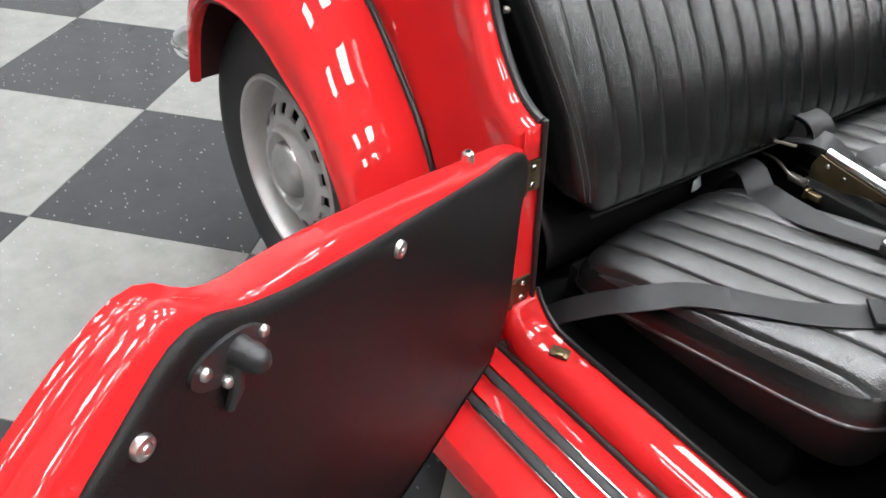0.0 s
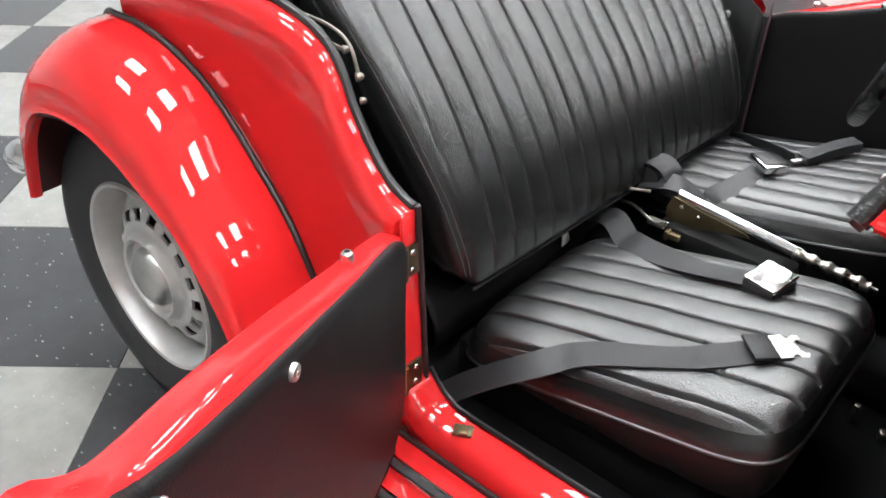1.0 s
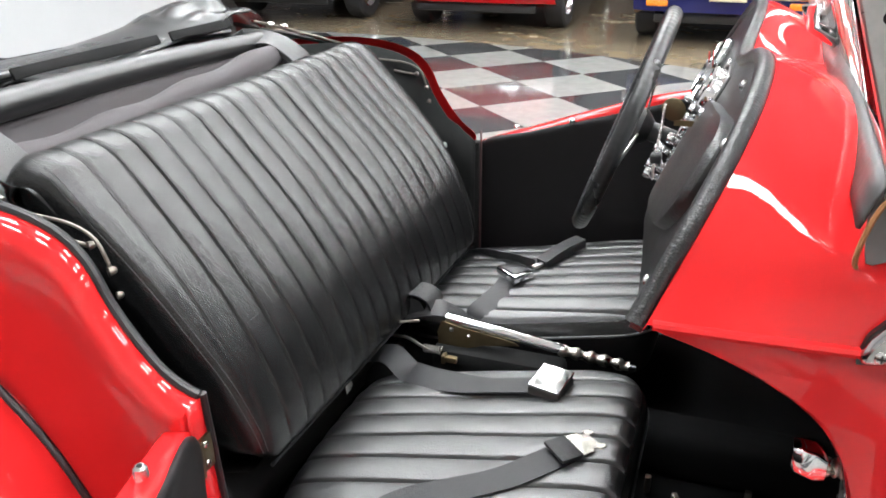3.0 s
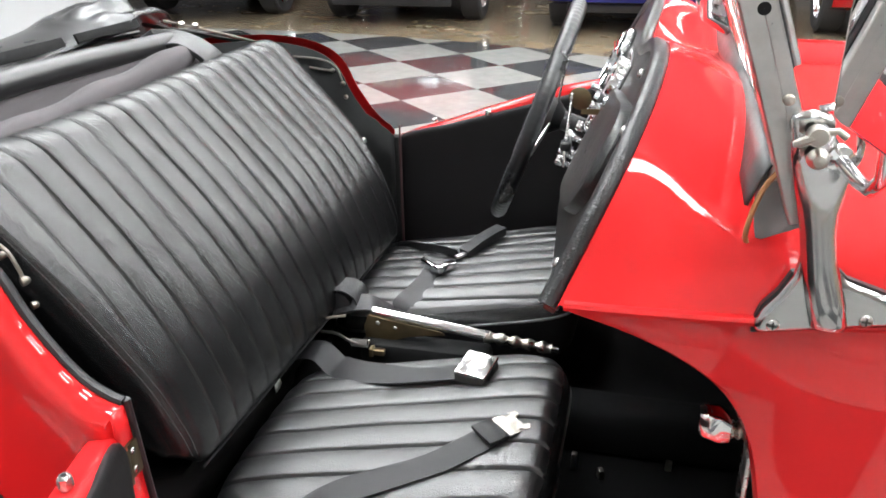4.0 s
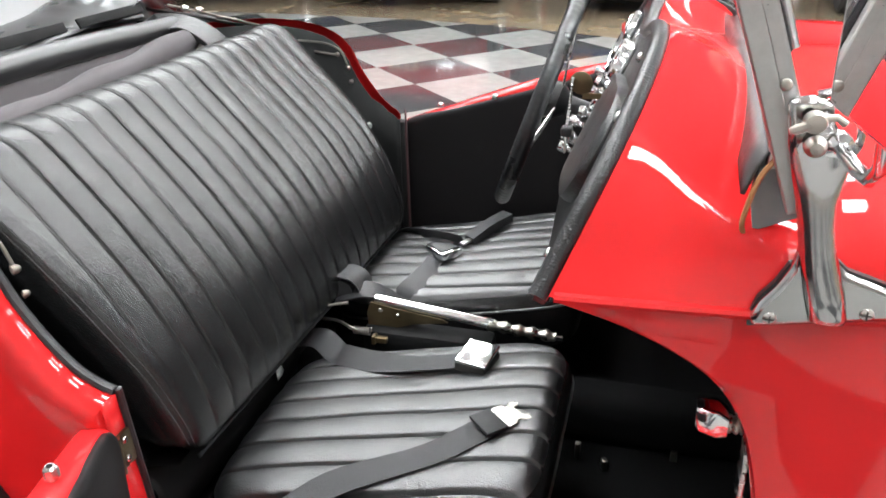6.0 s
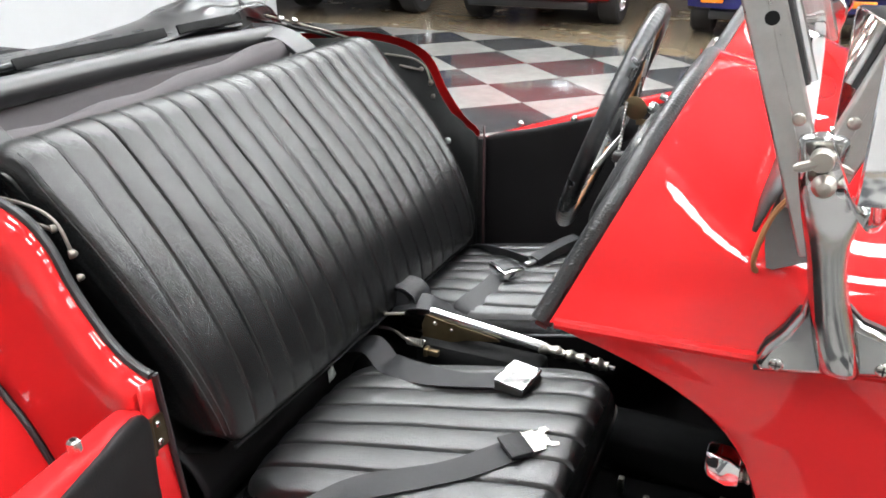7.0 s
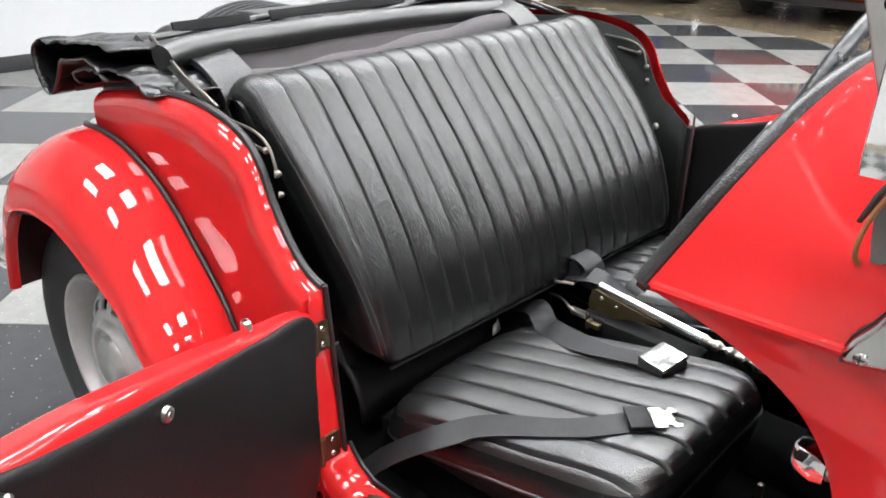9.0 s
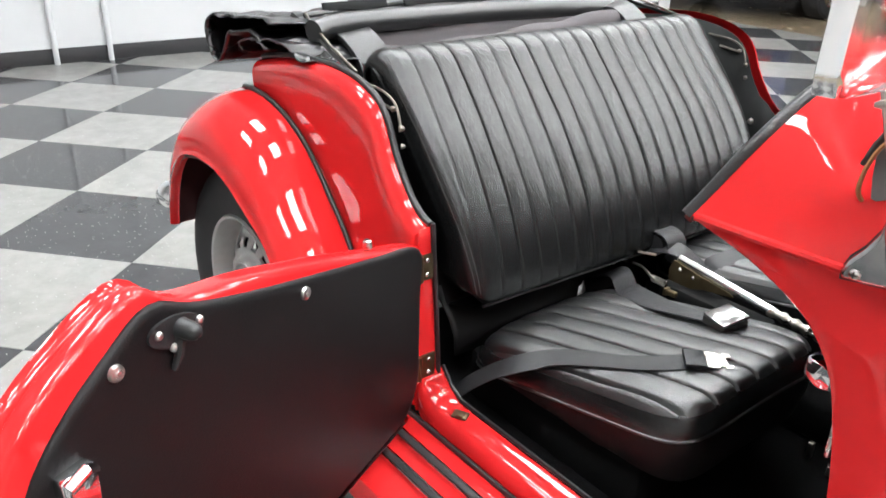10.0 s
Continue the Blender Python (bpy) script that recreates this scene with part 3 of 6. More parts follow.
# the doors
DOOR_OUT = [(0.004, 0.40), (0.004, 0.55), (0.004, 0.69), (0.008, 0.706), (0.15, 0.752), (0.3, 0.80), (0.45, 0.843), (0.55, 0.864), (0.588, 0.878), (0.613, 0.898), (0.636, 0.909), (0.663, 0.905), (0.695, 0.893), (0.73, 0.876), (0.765, 0.856), (0.80, 0.828), (0.825, 0.785), (0.842, 0.72), (0.85, 0.6), (0.85, 0.45), (0.84, 0.372), (0.81, 0.352), (0.1, 0.352), (0.05, 0.365), (0.018, 0.385)]
DOOR_IN = [(0.012, 0.45), (0.012, 0.60), (0.013, 0.703), (0.15, 0.746), (0.3, 0.786), (0.45, 0.826), (0.55, 0.857), (0.585, 0.872), (0.608, 0.885), (0.632, 0.889), (0.655, 0.882), (0.69, 0.862), (0.73, 0.838), (0.768, 0.808), (0.798, 0.772), (0.815, 0.72), (0.825, 0.62), (0.826, 0.45), (0.815, 0.385), (0.785, 0.36), (0.13, 0.36), (0.07, 0.374), (0.03, 0.405)]


def door(side, opening):
    """opening: degrees from shut. Measured along the door from its hinge, up, and out from its lining."""
    a = radians(opening)
    hinge = V((0.0, side * (0.592 if opening else 0.572), 0))
    along = V((math.cos(a), side * math.sin(a), 0))
    inward = V((math.sin(a), -side * math.cos(a), 0))
    squeeze = 1.0 if opening else 0.9
    raised = 0.0 if opening else 0.042

    def put(s, z, w):
        return hinge + along * (s * squeeze) + inward * w + V((0, 0, z + raised * max(0, min(1, (z - 0.5) / 0.2))))

    def ring(corners, rows, name, mat, parent, label=""):
        bm = bmesh.new()
        outline = [tuple(p) for p in smooth(corners + corners[:1], 150)[:-1]]
        cx = sum(p[0] for p in outline) / len(outline)
        cz = sum(p[1] for p in outline) / len(outline)
        made = []
        for base, w, groove in rows:
            row = []
            for i, (s, z) in enumerate(outline):
                shrink = base + groove * min(1, max(0, (s - 0.575) / 0.04)) * min(1, max(0, (z - 0.55) / 0.1))
                p0, p1 = V(outline[i - 1]), V(outline[(i + 1) % len(outline)])
                t = (p1 - p0).normalized()
                nrm = V((t.y, -t.x))
                if nrm.dot(V((cx - s, cz - z))) < 0:
                    nrm = -nrm
                row.append(put(s + nrm.x * shrink, z + nrm.y * shrink, w))
            made.append(row)
        loft(bm, made, close_v=True, cap=True)
        return part(name, bm, mat, parent, label, angle=50)

    d = ring(DOOR_OUT, [(0.014, -0.042, 0), (0.005, -0.041, -0.004), (0.001, -0.0385, -0.004), (0.0, -0.035, 0.002), (0.0, -0.031, 0.006), (0.0, -0.027, 0.0065), (0.0, -0.023, 0.003), (0.0, -0.019, 0.0), (0.0, -0.012, 0), (0.003, -0.004, 0), (0.009, 0.0, 0)], "door", RED, car, "red open door with black vinyl lining" if opening else "red closed door with black vinyl lining")
    ring(DOOR_IN if opening else [(s - 0.012 if s < 0.02 else s, z) for s, z in DOOR_IN], [(0.0, -0.004, 0), (0.0, 0.0005, 0), (0.0015, 0.0035, 0), (0.005, 0.0062, 0), (0.011, 0.0077, 0), (0.018, 0.0082, 0)], "door_lining", PANEL, d, "smooth black vinyl door lining")
    if opening:
        face = tuple(inward)
        for s, z in ((0.366, 0.783), (0.686, 0.843)):
            bm = bmesh.new()
            c = put(s, z, 0.0095)
            revolve(bm, [(0.0001, 0.004), (0.003, 0.0045), (0.0045, 0.002), (0.005, 0.0042), (0.0085, 0.003), (0.0095, 0.0), (0.0095, -0.003)], c, face, 18)
            part("lining_screw", bm, STEEL, d)
        bm = bmesh.new()
        revolve(bm, [(0.0001, 0.009), (0.005, 0.009), (0.0075, 0.0065), (0.008, 0.0), (0.008, -0.006)], put(0.15, 0.752, -0.022) + V((0, 0, 0.01)), (0, 0, 1), 8)
        stud = part("turn_button", bm, STEEL, d, "side curtain stud on the door top")
        # Black disc laid on the stud top, standing for shade in its hole.
        bm = bmesh.new()
        revolve(bm, [(0.0034, 0.0092), (0.003, 0.0095), (0.0001, 0.0095)], put(0.15, 0.752, -0.022) + V((0, 0, 0.01)), (0, 0, 1), 10)
        part("stud_hole_shade", bm, BOARD, stud)
        # latch handle: oval plate, knob and its screws
        bm = bmesh.new()
        q = [(0.602 + 0.04 * math.cos(t), 0.848 + 0.019 * math.sin(t) + 0.2 * 0.04 * math.cos(t)) for t in np.linspace(0, 2 * math.pi, 28, endpoint=False)]
        slab(bm, q, put, 0.007, 0.0115)
        latch = part("latch_plate", bm, TRIM, d)
        bm = bmesh.new()
        revolve(bm, [(0.0001, 0.027), (0.005, 0.0262), (0.009, 0.022), (0.0112, 0.014), (0.0112, 0.006), (0.0125, 0.0)], put(0.596, 0.849, 0.0105), face, 24)
        part("latch_knob", bm, TRIM, latch, "shiny black latch knob")
        bm = bmesh.new()
        tube(bm, [put(0.60, 0.842, 0.0135), put(0.607, 0.824, 0.0155), put(0.613, 0.806, 0.0115)], [0.006, 0.0055, 0.0035], 8)
        part("latch_lever", bm, TRIM, latch)
        for s, z in ((0.629, 0.856), (0.610, 0.832), (0.569, 0.846)):
            screw("plate_screw", put(s, z, 0.013), face, 0.0052, STEEL, latch)
        # lock case on the front edge
        bm = bmesh.new()
        box(bm, put(0.755, 0.748, 0.014), (0.04, 0.022, 0.06), Matrix.Rotation(math.atan2(along.y, along.x), 3, "Z"), 0.006, 3)
        lock = part("lock_case", bm, CHROME, d, "chromed door lock")
        bm = bmesh.new()
        tube(bm, [put(0.75, 0.76, 0.02), put(0.747, 0.778, 0.03), put(0.758, 0.787, 0.036), put(0.778, 0.778, 0.034)], 0.007, 10)
        part("lock_bolt", bm, CHROME, lock)
        for z in (0.662, 0.452):
            bm = bmesh.new()
            c = V((0.003, side * (0.583 if z > 0.6 else 0.575), z))
            box(bm, c, (0.005, 0.03, 0.05), None, 0.001)
            box(bm, put(0.004, z, -0.004), (0.016, 0.006, 0.045), Matrix.Rotation(math.atan2(along.y, along.x), 3, "Z"), 0.001)
            tube(bm, [V((0.006, side * 0.598, z - 0.026)), V((0.006, side * 0.598, z + 0.026))], 0.0055, 10)
            h = part("hinge", bm, BRASS, car, "brass-coloured door hinge")
            for dz in (-0.014, 0.014):
                screw("hinge_screw", c + V((0.003, 0, dz)), (1, 0, 0), 0.005, STEEL, h)
    else:
        for s, z in ((0.254, 0.772), (0.13, 0.0)):
            if z:
                screw("lining_snap", put(s, z + 0.006, 0.008), tuple(inward), 0.008, STEEL, d)
        screw("turn_button", put(0.1, 0.748, -0.02), (0, 0, 1), 0.008, STEEL, d)
    return d


door(-1, 63.4)
door(1, 0)


# ---------------------------------------------------------------- cowl, dashboard and windscreen
COWL_HALF = [(-0.578, 0.937), (-0.568, 0.951), (-0.553, 0.98), (-0.53, 1.023), (-0.49, 1.073), (-0.45, 1.1), (-0.40, 1.119), (-0.33, 1.131), (-0.26, 1.132), (-0.17, 1.122), (-0.08, 1.10), (0.0, 1.09)]
COWL = COWL_HALF + [(-y, z) for y, z in reversed(COWL_HALF[:-1])]
FRONT_HALF = [(-0.575, 0.934), (-0.572, 0.955), (-0.563, 0.979), (-0.545, 0.998), (-0.51, 1.016), (-0.455, 1.031), (-0.38, 1.045), (-0.28, 1.056), (-0.17, 1.062), (-0.08, 1.065), (0.0, 1.066)]
FRONT = FRONT_HALF + [(-y, z) for y, z in reversed(FRONT_HALF[:-1])]


def side_y(x):
    """Half width of the body side forward of the door."""
    return 0.576 - 0.1 * max(0, x - 0.52) ** 1.15 - 0.06 * max(0, x - 0.75)


def dash_x(z):
    return 0.522 + (z - 0.943) * 0.45


def shoulder(row, amount, wide=0.026):
    """A crisper shoulder: the section swells where it leans at 45 degrees."""
    run = [0.0]
    for a, b in zip(row, row[1:]):
        run.append(run[-1] + (b - a).length)
    out = list(row)
    for half in (range(2, len(row) // 2), range(len(row) - 3, len(row) // 2, -1)):
        lean = [(abs(row[i + 1].z - row[i - 1].z) / max(1e-6, abs(row[i + 1].y - row[i - 1].y)), run[i]) for i in half]
        at = next((s0 + (s1 - s0) * (g0 - 1) / max(1e-6, g0 - g1) for (g0, s0), (g1, s1) in zip(lean, lean[1:]) if g0 >= 1 > g1), None)
        if at is None:
            continue
        for i in half:
            d = row[i + 1] - row[i - 1]
            n = V((0, -d.z, d.y)).normalized()
            out[i] = row[i] + n * amount * math.exp(-(((run[i] - at) / wide) ** 2))
    return out


bm = bmesh.new()
rear, front = smooth(COWL, 110), smooth(FRONT, 110)
for k in range(8):
    rear, front = ([c[0]] + [(a + b * 2 + d) / 4 for a, b, d in zip(c, c[1:], c[2:])] + [c[-1]] for c in (rear, front))
rows = []
for v in range(40):
    t = (v / 39) ** 1.3
    row = []
    for a, b in zip(rear, front):
        xa = dash_x(a.y)
        x = lerp(xa, 0.9, t)
        f = (x - xa) / (0.77 - xa) if x < 0.77 else 1.0
        f = 0.6 * f * f * (3 - 2 * f) + 0.4 * f
        wide = side_y(x) / 0.576
        y = lerp(a.x, b.x, f) * (wide if x > 0.52 else 1)
        z = lerp(a.y, b.y, f)
        row.append(V((x, y, z)))
    row = shoulder(row, 0.004 * min(1, t * 4) * max(0.0, 1 - t**2))
    if v == 0:
        rows.append([q + V((-0.004, 0, -0.008)) for q in row])
    rows.append(row)
loft(bm, rows)
cowl = part("cowl", bm, RED, car, "red scuttle panel with two humps")

bm = bmesh.new()
rows = []
for x, k in ((0.9, 1.0), (1.2, 0.84), (1.6, 0.64), (2.0, 0.46)):
    rows.append([V((x, q.x * k * side_y(0.9) / 0.576, q.y - 0.02 * (x - 0.9))) for q in front])
loft(bm, rows)
part("bonnet", bm, RED, car)

ARCHWAY = [(0.524, 0.93), (0.59, 0.908), (0.648, 0.878), (0.686, 0.846), (0.713, 0.80), (0.73, 0.736), (0.742, 0.66), (0.75, 0.55), (0.753, 0.44), (0.753, 0.34)]
for side in (-1, 1):
    bm = bmesh.new()
    arch = smooth(ARCHWAY, 40)
    rows = []
    for i, p in enumerate(arch):
        end = lerp(0.936, 0.34, i / 39)
        row = [V((p.x - 0.004, side * (side_y(p.x) - 0.03), p.y + 0.002)), V((p.x - 0.004, side * (side_y(p.x) - 0.012), p.y)), V((p.x, side * (side_y(p.x) - 0.003), p.y))]
        for t in (0.02, 0.1, 0.25, 0.5, 0.75, 1.0):
            x = lerp(p.x, 1.5, t)
            row.append(V((x, side * side_y(x), lerp(p.y, end, t ** 0.5))))
        rows.append(row)
    loft(bm, rows)
    part("cowl_side", bm, RED, car)
    # lip below the cowl
    bm = bmesh.new()
    tube(bm, [V((x, side * (side_y(x) + 0.001), z)) for x, z in smooth([(0.524, 0.937), (0.6, 0.9355), (0.7, 0.934), (0.8, 0.933), (0.95, 0.934)], 20)], 0.0055, 8)
    part("cowl_lip", bm, RED, car)
    # lining inside the footwell
    bm = bmesh.new()
    loft(bm, [[V((p.x + 0.006, side * (side_y(p.x) - 0.032), p.y)), V((1.0, side * 0.48, lerp(0.93, 0.33, i / 39)))] for i, p in enumerate(arch)])
    part("footwell_lining", bm, CARPET, car, thick=0.004)
    # front wings
    bm = bmesh.new()
    crest = smooth([(0.95, 0.34), (1.1, 0.45), (1.28, 0.66), (1.5, 0.80), (1.75, 0.83), (1.98, 0.74), (2.1, 0.56)], 30)
    lip = smooth([(1.02, 0.33), (1.18, 0.42), (1.34, 0.58), (1.52, 0.68), (1.75, 0.70), (1.94, 0.62), (2.04, 0.46)], 30)
    rows = []
    for a, b in zip(crest, lip):
        rows.append([V((lerp(b.x, a.x, math.cos(t)), side * (lerp(0.36, 0.745, math.sin(t))), lerp(b.y, a.y, math.cos(t)))) for t in np.linspace(0, math.pi / 2, 10)])
    loft(bm, rows)
    part("front_wing", bm, RED, car, thick=0.004)
    wheel((1.70, side * 0.62, 0.332), side, car)

# dashboard
LOWER_HALF = [(-0.570, 0.941), (-0.5, 0.926), (-0.42, 0.912), (-0.35, 0.90), (-0.2, 0.87), (0.0, 0.838)]
LOWER = LOWER_HALF + [(-y, z) for y, z in reversed(LOWER_HALF[:-1])]


def on_dash(y, z, w=0.0):
    """A place on the dashboard's face, w metres out of it towards the seats."""
    return V((dash_x(z) - 0.006 - w * 0.912, y, z + w * 0.41))


bm = bmesh.new()
n = 60
up, lowr = smooth(COWL, n), smooth(LOWER, n)
rows = [[on_dash(lerp(b.x, a.x * 0.985, t), lerp(b.y, a.y - 0.012, t), 0.0) for a, b in zip(up, lowr)] for t in np.linspace(0, 1, 6)]
loft(bm, rows)
dash = part("dashboard", bm, DASHSKIN, car, "black grained vinyl dashboard", thick=0.012)
bm = bmesh.new()
tube(bm, [on_dash(q.x * 0.982, q.y - 0.008, 0.002) for q in up], 0.011, 10)
part("padded_rim", bm, DASHSKIN, dash, "black padded roll along the dashboard edge")
bm = bmesh.new()
tube(bm, [on_dash(q.x, q.y, 0.001) for q in lowr], 0.005, 8)
part("lower_roll", bm, DASHSKIN, dash)
bm = bmesh.new()
LID = [(-0.07, 0.91), (-0.05, 0.97), (-0.08, 1.025), (-0.16, 1.045), (-0.27, 1.062), (-0.37, 1.078), (-0.43, 1.074), (-0.462, 1.045), (-0.45, 1.0), (-0.41, 0.965), (-0.35, 0.94), (-0.25, 0.912), (-0.14, 0.888), (-0.09, 0.89)]
lid = [(p.x, p.y) for p in smooth(LID + LID[:1], 60)[:-1]]
cy, cz = -0.26, 0.985
loft(bm, [[on_dash(lerp(y, cy, f), lerp(z, cz, f), w) for y, z in lid] for f, w in ((0, 0.0), (0, 0.014), (0.03, 0.02), (0.09, 0.022), (0.5, 0.022), (0.97, 0.022))], close_v=True)
lid_ob = part("glovebox_lid", bm, DASHSKIN, dash, "black vinyl covered glovebox lid")
bm = bmesh.new()
c = on_dash(-0.13, 1.02, 0.02)
revolve(bm, [(0.0001, 0.02), (0.007, 0.02), (0.009, 0.014), (0.005, 0.006), (0.011, 0.0)], c, (-0.912, 0, 0.41), 16)
part("lid_knob", bm, CHROME, lid_ob)
for y, z in ((-0.53, 0.955), (-0.30, 1.10), (-0.46, 1.075)):
    screw("dash_screw", on_dash(y, z, 0.012), (-0.912, 0, 0.41), 0.006, STEEL, dash)
# instrument panel
bm = bmesh.new()
slab(bm, [(y, z) for y, z in ((-0.045, 0.86), (0.115, 0.86), (0.125, 0.95), (0.115, 1.06), (-0.045, 1.06), (-0.05, 0.95))], on_dash, 0.006, 0.012)
inst = part("instrument_panel", bm, CHROME, dash, "chromed instrument panel", bevel=0.002)
random.seed(5)


def dial(y, z, r, parent):
    bm = bmesh.new()
    c = on_dash(y, z, 0.012)
    ax = (-0.912, 0, 0.41)
    revolve(bm, [(r * 0.86, 0.006), (r * 0.93, 0.013), (r, 0.008), (r, -0.004)], c, ax, 24)
    d = part("gauge", bm, CHROME, parent, "round gauge with chrome bezel")
    bm = bmesh.new()
    revolve(bm, [(r * 0.88, 0.005), (0.0001, 0.005)], c, ax, 24)
    part("dial_face", bm, DIAL, d)
    bm = bmesh.new()
    q = on_dash(y, z, 0.018)
    tube(bm, [q, q + V((-0.002, r * 0.35, r * 0.5))], 0.0012, 5)
    part("needle", bm, REDLENS, d)


for y, z, r in ((-0.01, 1.02, 0.028), (0.08, 1.02, 0.028), (0.03, 0.965, 0.026)):
    dial(y, z, r, inst)
dial(0.24, 1.01, 0.062, dash)
dial(0.40, 0.985, 0.055, dash)
for y, z, r in ((-0.03, 0.95, 0.009), (-0.03, 0.91, 0.010), (-0.01, 0.885, 0.009), (0.02, 0.89, 0.011), (0.055, 0.885, 0.009), (0.085, 0.90, 0.01), (0.1, 0.95, 0.008), (-0.035, 0.985, 0.008), (0.06, 0.99, 0.006), (0.03, 0.915, 0.006)):
    bm = bmesh.new()
    h = random.uniform(0.018, 0.032)
    revolve(bm, [(0.0001, h), (r * 0.8, h), (r, h * 0.8), (r * 0.8, h * 0.5), (r * 0.5, h * 0.45), (r * 0.5, 0.004), (r * 1.3, 0.003), (r * 1.3, 0)], on_dash(y, z, 0.012), (-0.912, 0, 0.41), 14)
    part("switch_knob", bm, CHROME, inst)
# key on its chain
key = thing("ignition_key", "brass key with a bead chain hanging from the dashboard", "key", tuple(on_dash(-0.115, 0.98, 0.03)))
bm = bmesh.new()
revolve(bm, [(0.0001, 0.0015), (0.015, 0.0015), (0.017, 0), (0.015, -0.0015), (0.0001, -0.0015)], on_dash(-0.115, 1.005, 0.055), (0.2, 1, 0.1), 20)
box(bm, on_dash(-0.115, 0.997, 0.03), (0.034, 0.002, 0.008))
part("key_bow", bm, BRASS, key)
for k in range(15):
    bm = bmesh.new()
    bmesh.ops.create_icosphere(bm, subdivisions=2, radius=0.0026, matrix=Matrix.Translation((0.4825 - 0.0004 * k, -0.119 - 0.001 * math.sin(k), 1.034 - k * 0.0047)))
    part("chain_bead", bm, STEEL, key)
bm = bmesh.new()
box(bm, (0.477, -0.119, 0.958), (0.016, 0.022, 0.014), None, 0.004, 3)
part("fob", bm, TRIM, key)
bm = bmesh.new()
slab(bm, [(-0.005, -0.013), (0.005, -0.013), (0.0065, 0.004), (0.004, 0.013), (-0.004, 0.013), (-0.0065, 0.004)], lambda u, v, w: (0.475 + w, -0.119 + u, 0.939 + v), -0.001, 0.001)
part("spare_key", bm, STEEL, key)

# steering wheel
wc, wr = V((0.388, 0.235, 0.917)), 0.203
ax = V((0.94, 0.05, -0.33)).normalized()
q = ax.to_track_quat("Z", "Y")
bm = bmesh.new()
rows = []
for k in range(420):
    t = 2 * math.pi * k / 420
    row = []
    for n in range(14):
        p = 2 * math.pi * n / 14
        plait = abs(math.sin(52 * t + p)) * abs(math.sin(52 * t - p))
        r = 0.0144 + 0.0009 * plait
        row.append(wc + q @ V(((wr + r * math.cos(p)) * math.cos(t), (wr + r * math.cos(p)) * math.sin(t), r * math.sin(p))))
    rows.append(row)
loft(bm, rows, close_u=True, close_v=True)
sw = part("steering_wheel", bm, HOODVINYL, car, "steering wheel with black laced leather rim", angle=75)
bm = bmesh.new()
tube(bm, [wc + q @ V(((wr - 0.0125) * math.cos(t), (wr - 0.0125) * math.sin(t), 0.004)) for t in np.linspace(0, 2 * math.pi, 90, endpoint=False)], [0.003 + 0.0018 * (k % 3 == 0) for k in range(90)], 6, closed=True)
part("lacing", bm, WIRE, sw, "tan leather lacing")
for a in (90, 210, 330):
    for off in (-0.012, 0, 0.012):
        t = radians(a)
        c0 = V((0.03 * math.cos(t) - off * math.sin(t), 0.03 * math.sin(t) + off * math.cos(t), 0.03))
        c1 = V((wr * math.cos(t) - off * math.sin(t), wr * math.sin(t) + off * math.cos(t), 0.0))
        bm = bmesh.new()
        tube(bm, [wc + q @ c0, wc + q @ c0.lerp(c1, 0.5), wc + q @ c1], 0.0024, 6)
        part("spoke", bm, STEEL, sw)
bm = bmesh.new()
revolve(bm, [(0.0001, -0.002), (0.02, 0.0), (0.034, 0.012), (0.036, 0.03), (0.02, 0.05)], wc, ax, 24)
part("boss", bm, TRIM, sw)
bm = bmesh.new()
tube(bm, [wc + ax * 0.04, wc + ax * 0.5], 0.019, 12)
part("steering_column", bm, TRIM, sw)

# windscreen
BRACKET = [(0.699, 0.925), (0.832, 0.938), (0.831, 0.95), (0.82, 0.962), (0.795, 0.972), (0.772, 0.981), (0.761, 0.992), (0.754, 1.01), (0.7495, 1.05), (0.754, 1.068), (0.756, 1.088), (0.747, 1.103), (0.738, 1.112), (0.736, 1.13), (0.722, 1.136), (0.700, 1.132), (0.706, 1.095), (0.714, 1.065), (0.722, 1.04), (0.728, 1.005), (0.725, 0.985), (0.716, 0.966), (0.704, 0.95), (0.698, 0.936)]


def sloped(z):
    """How far forward the windscreen stands at a height."""
    return 0.722 - 0.36 * (z - 1.04)


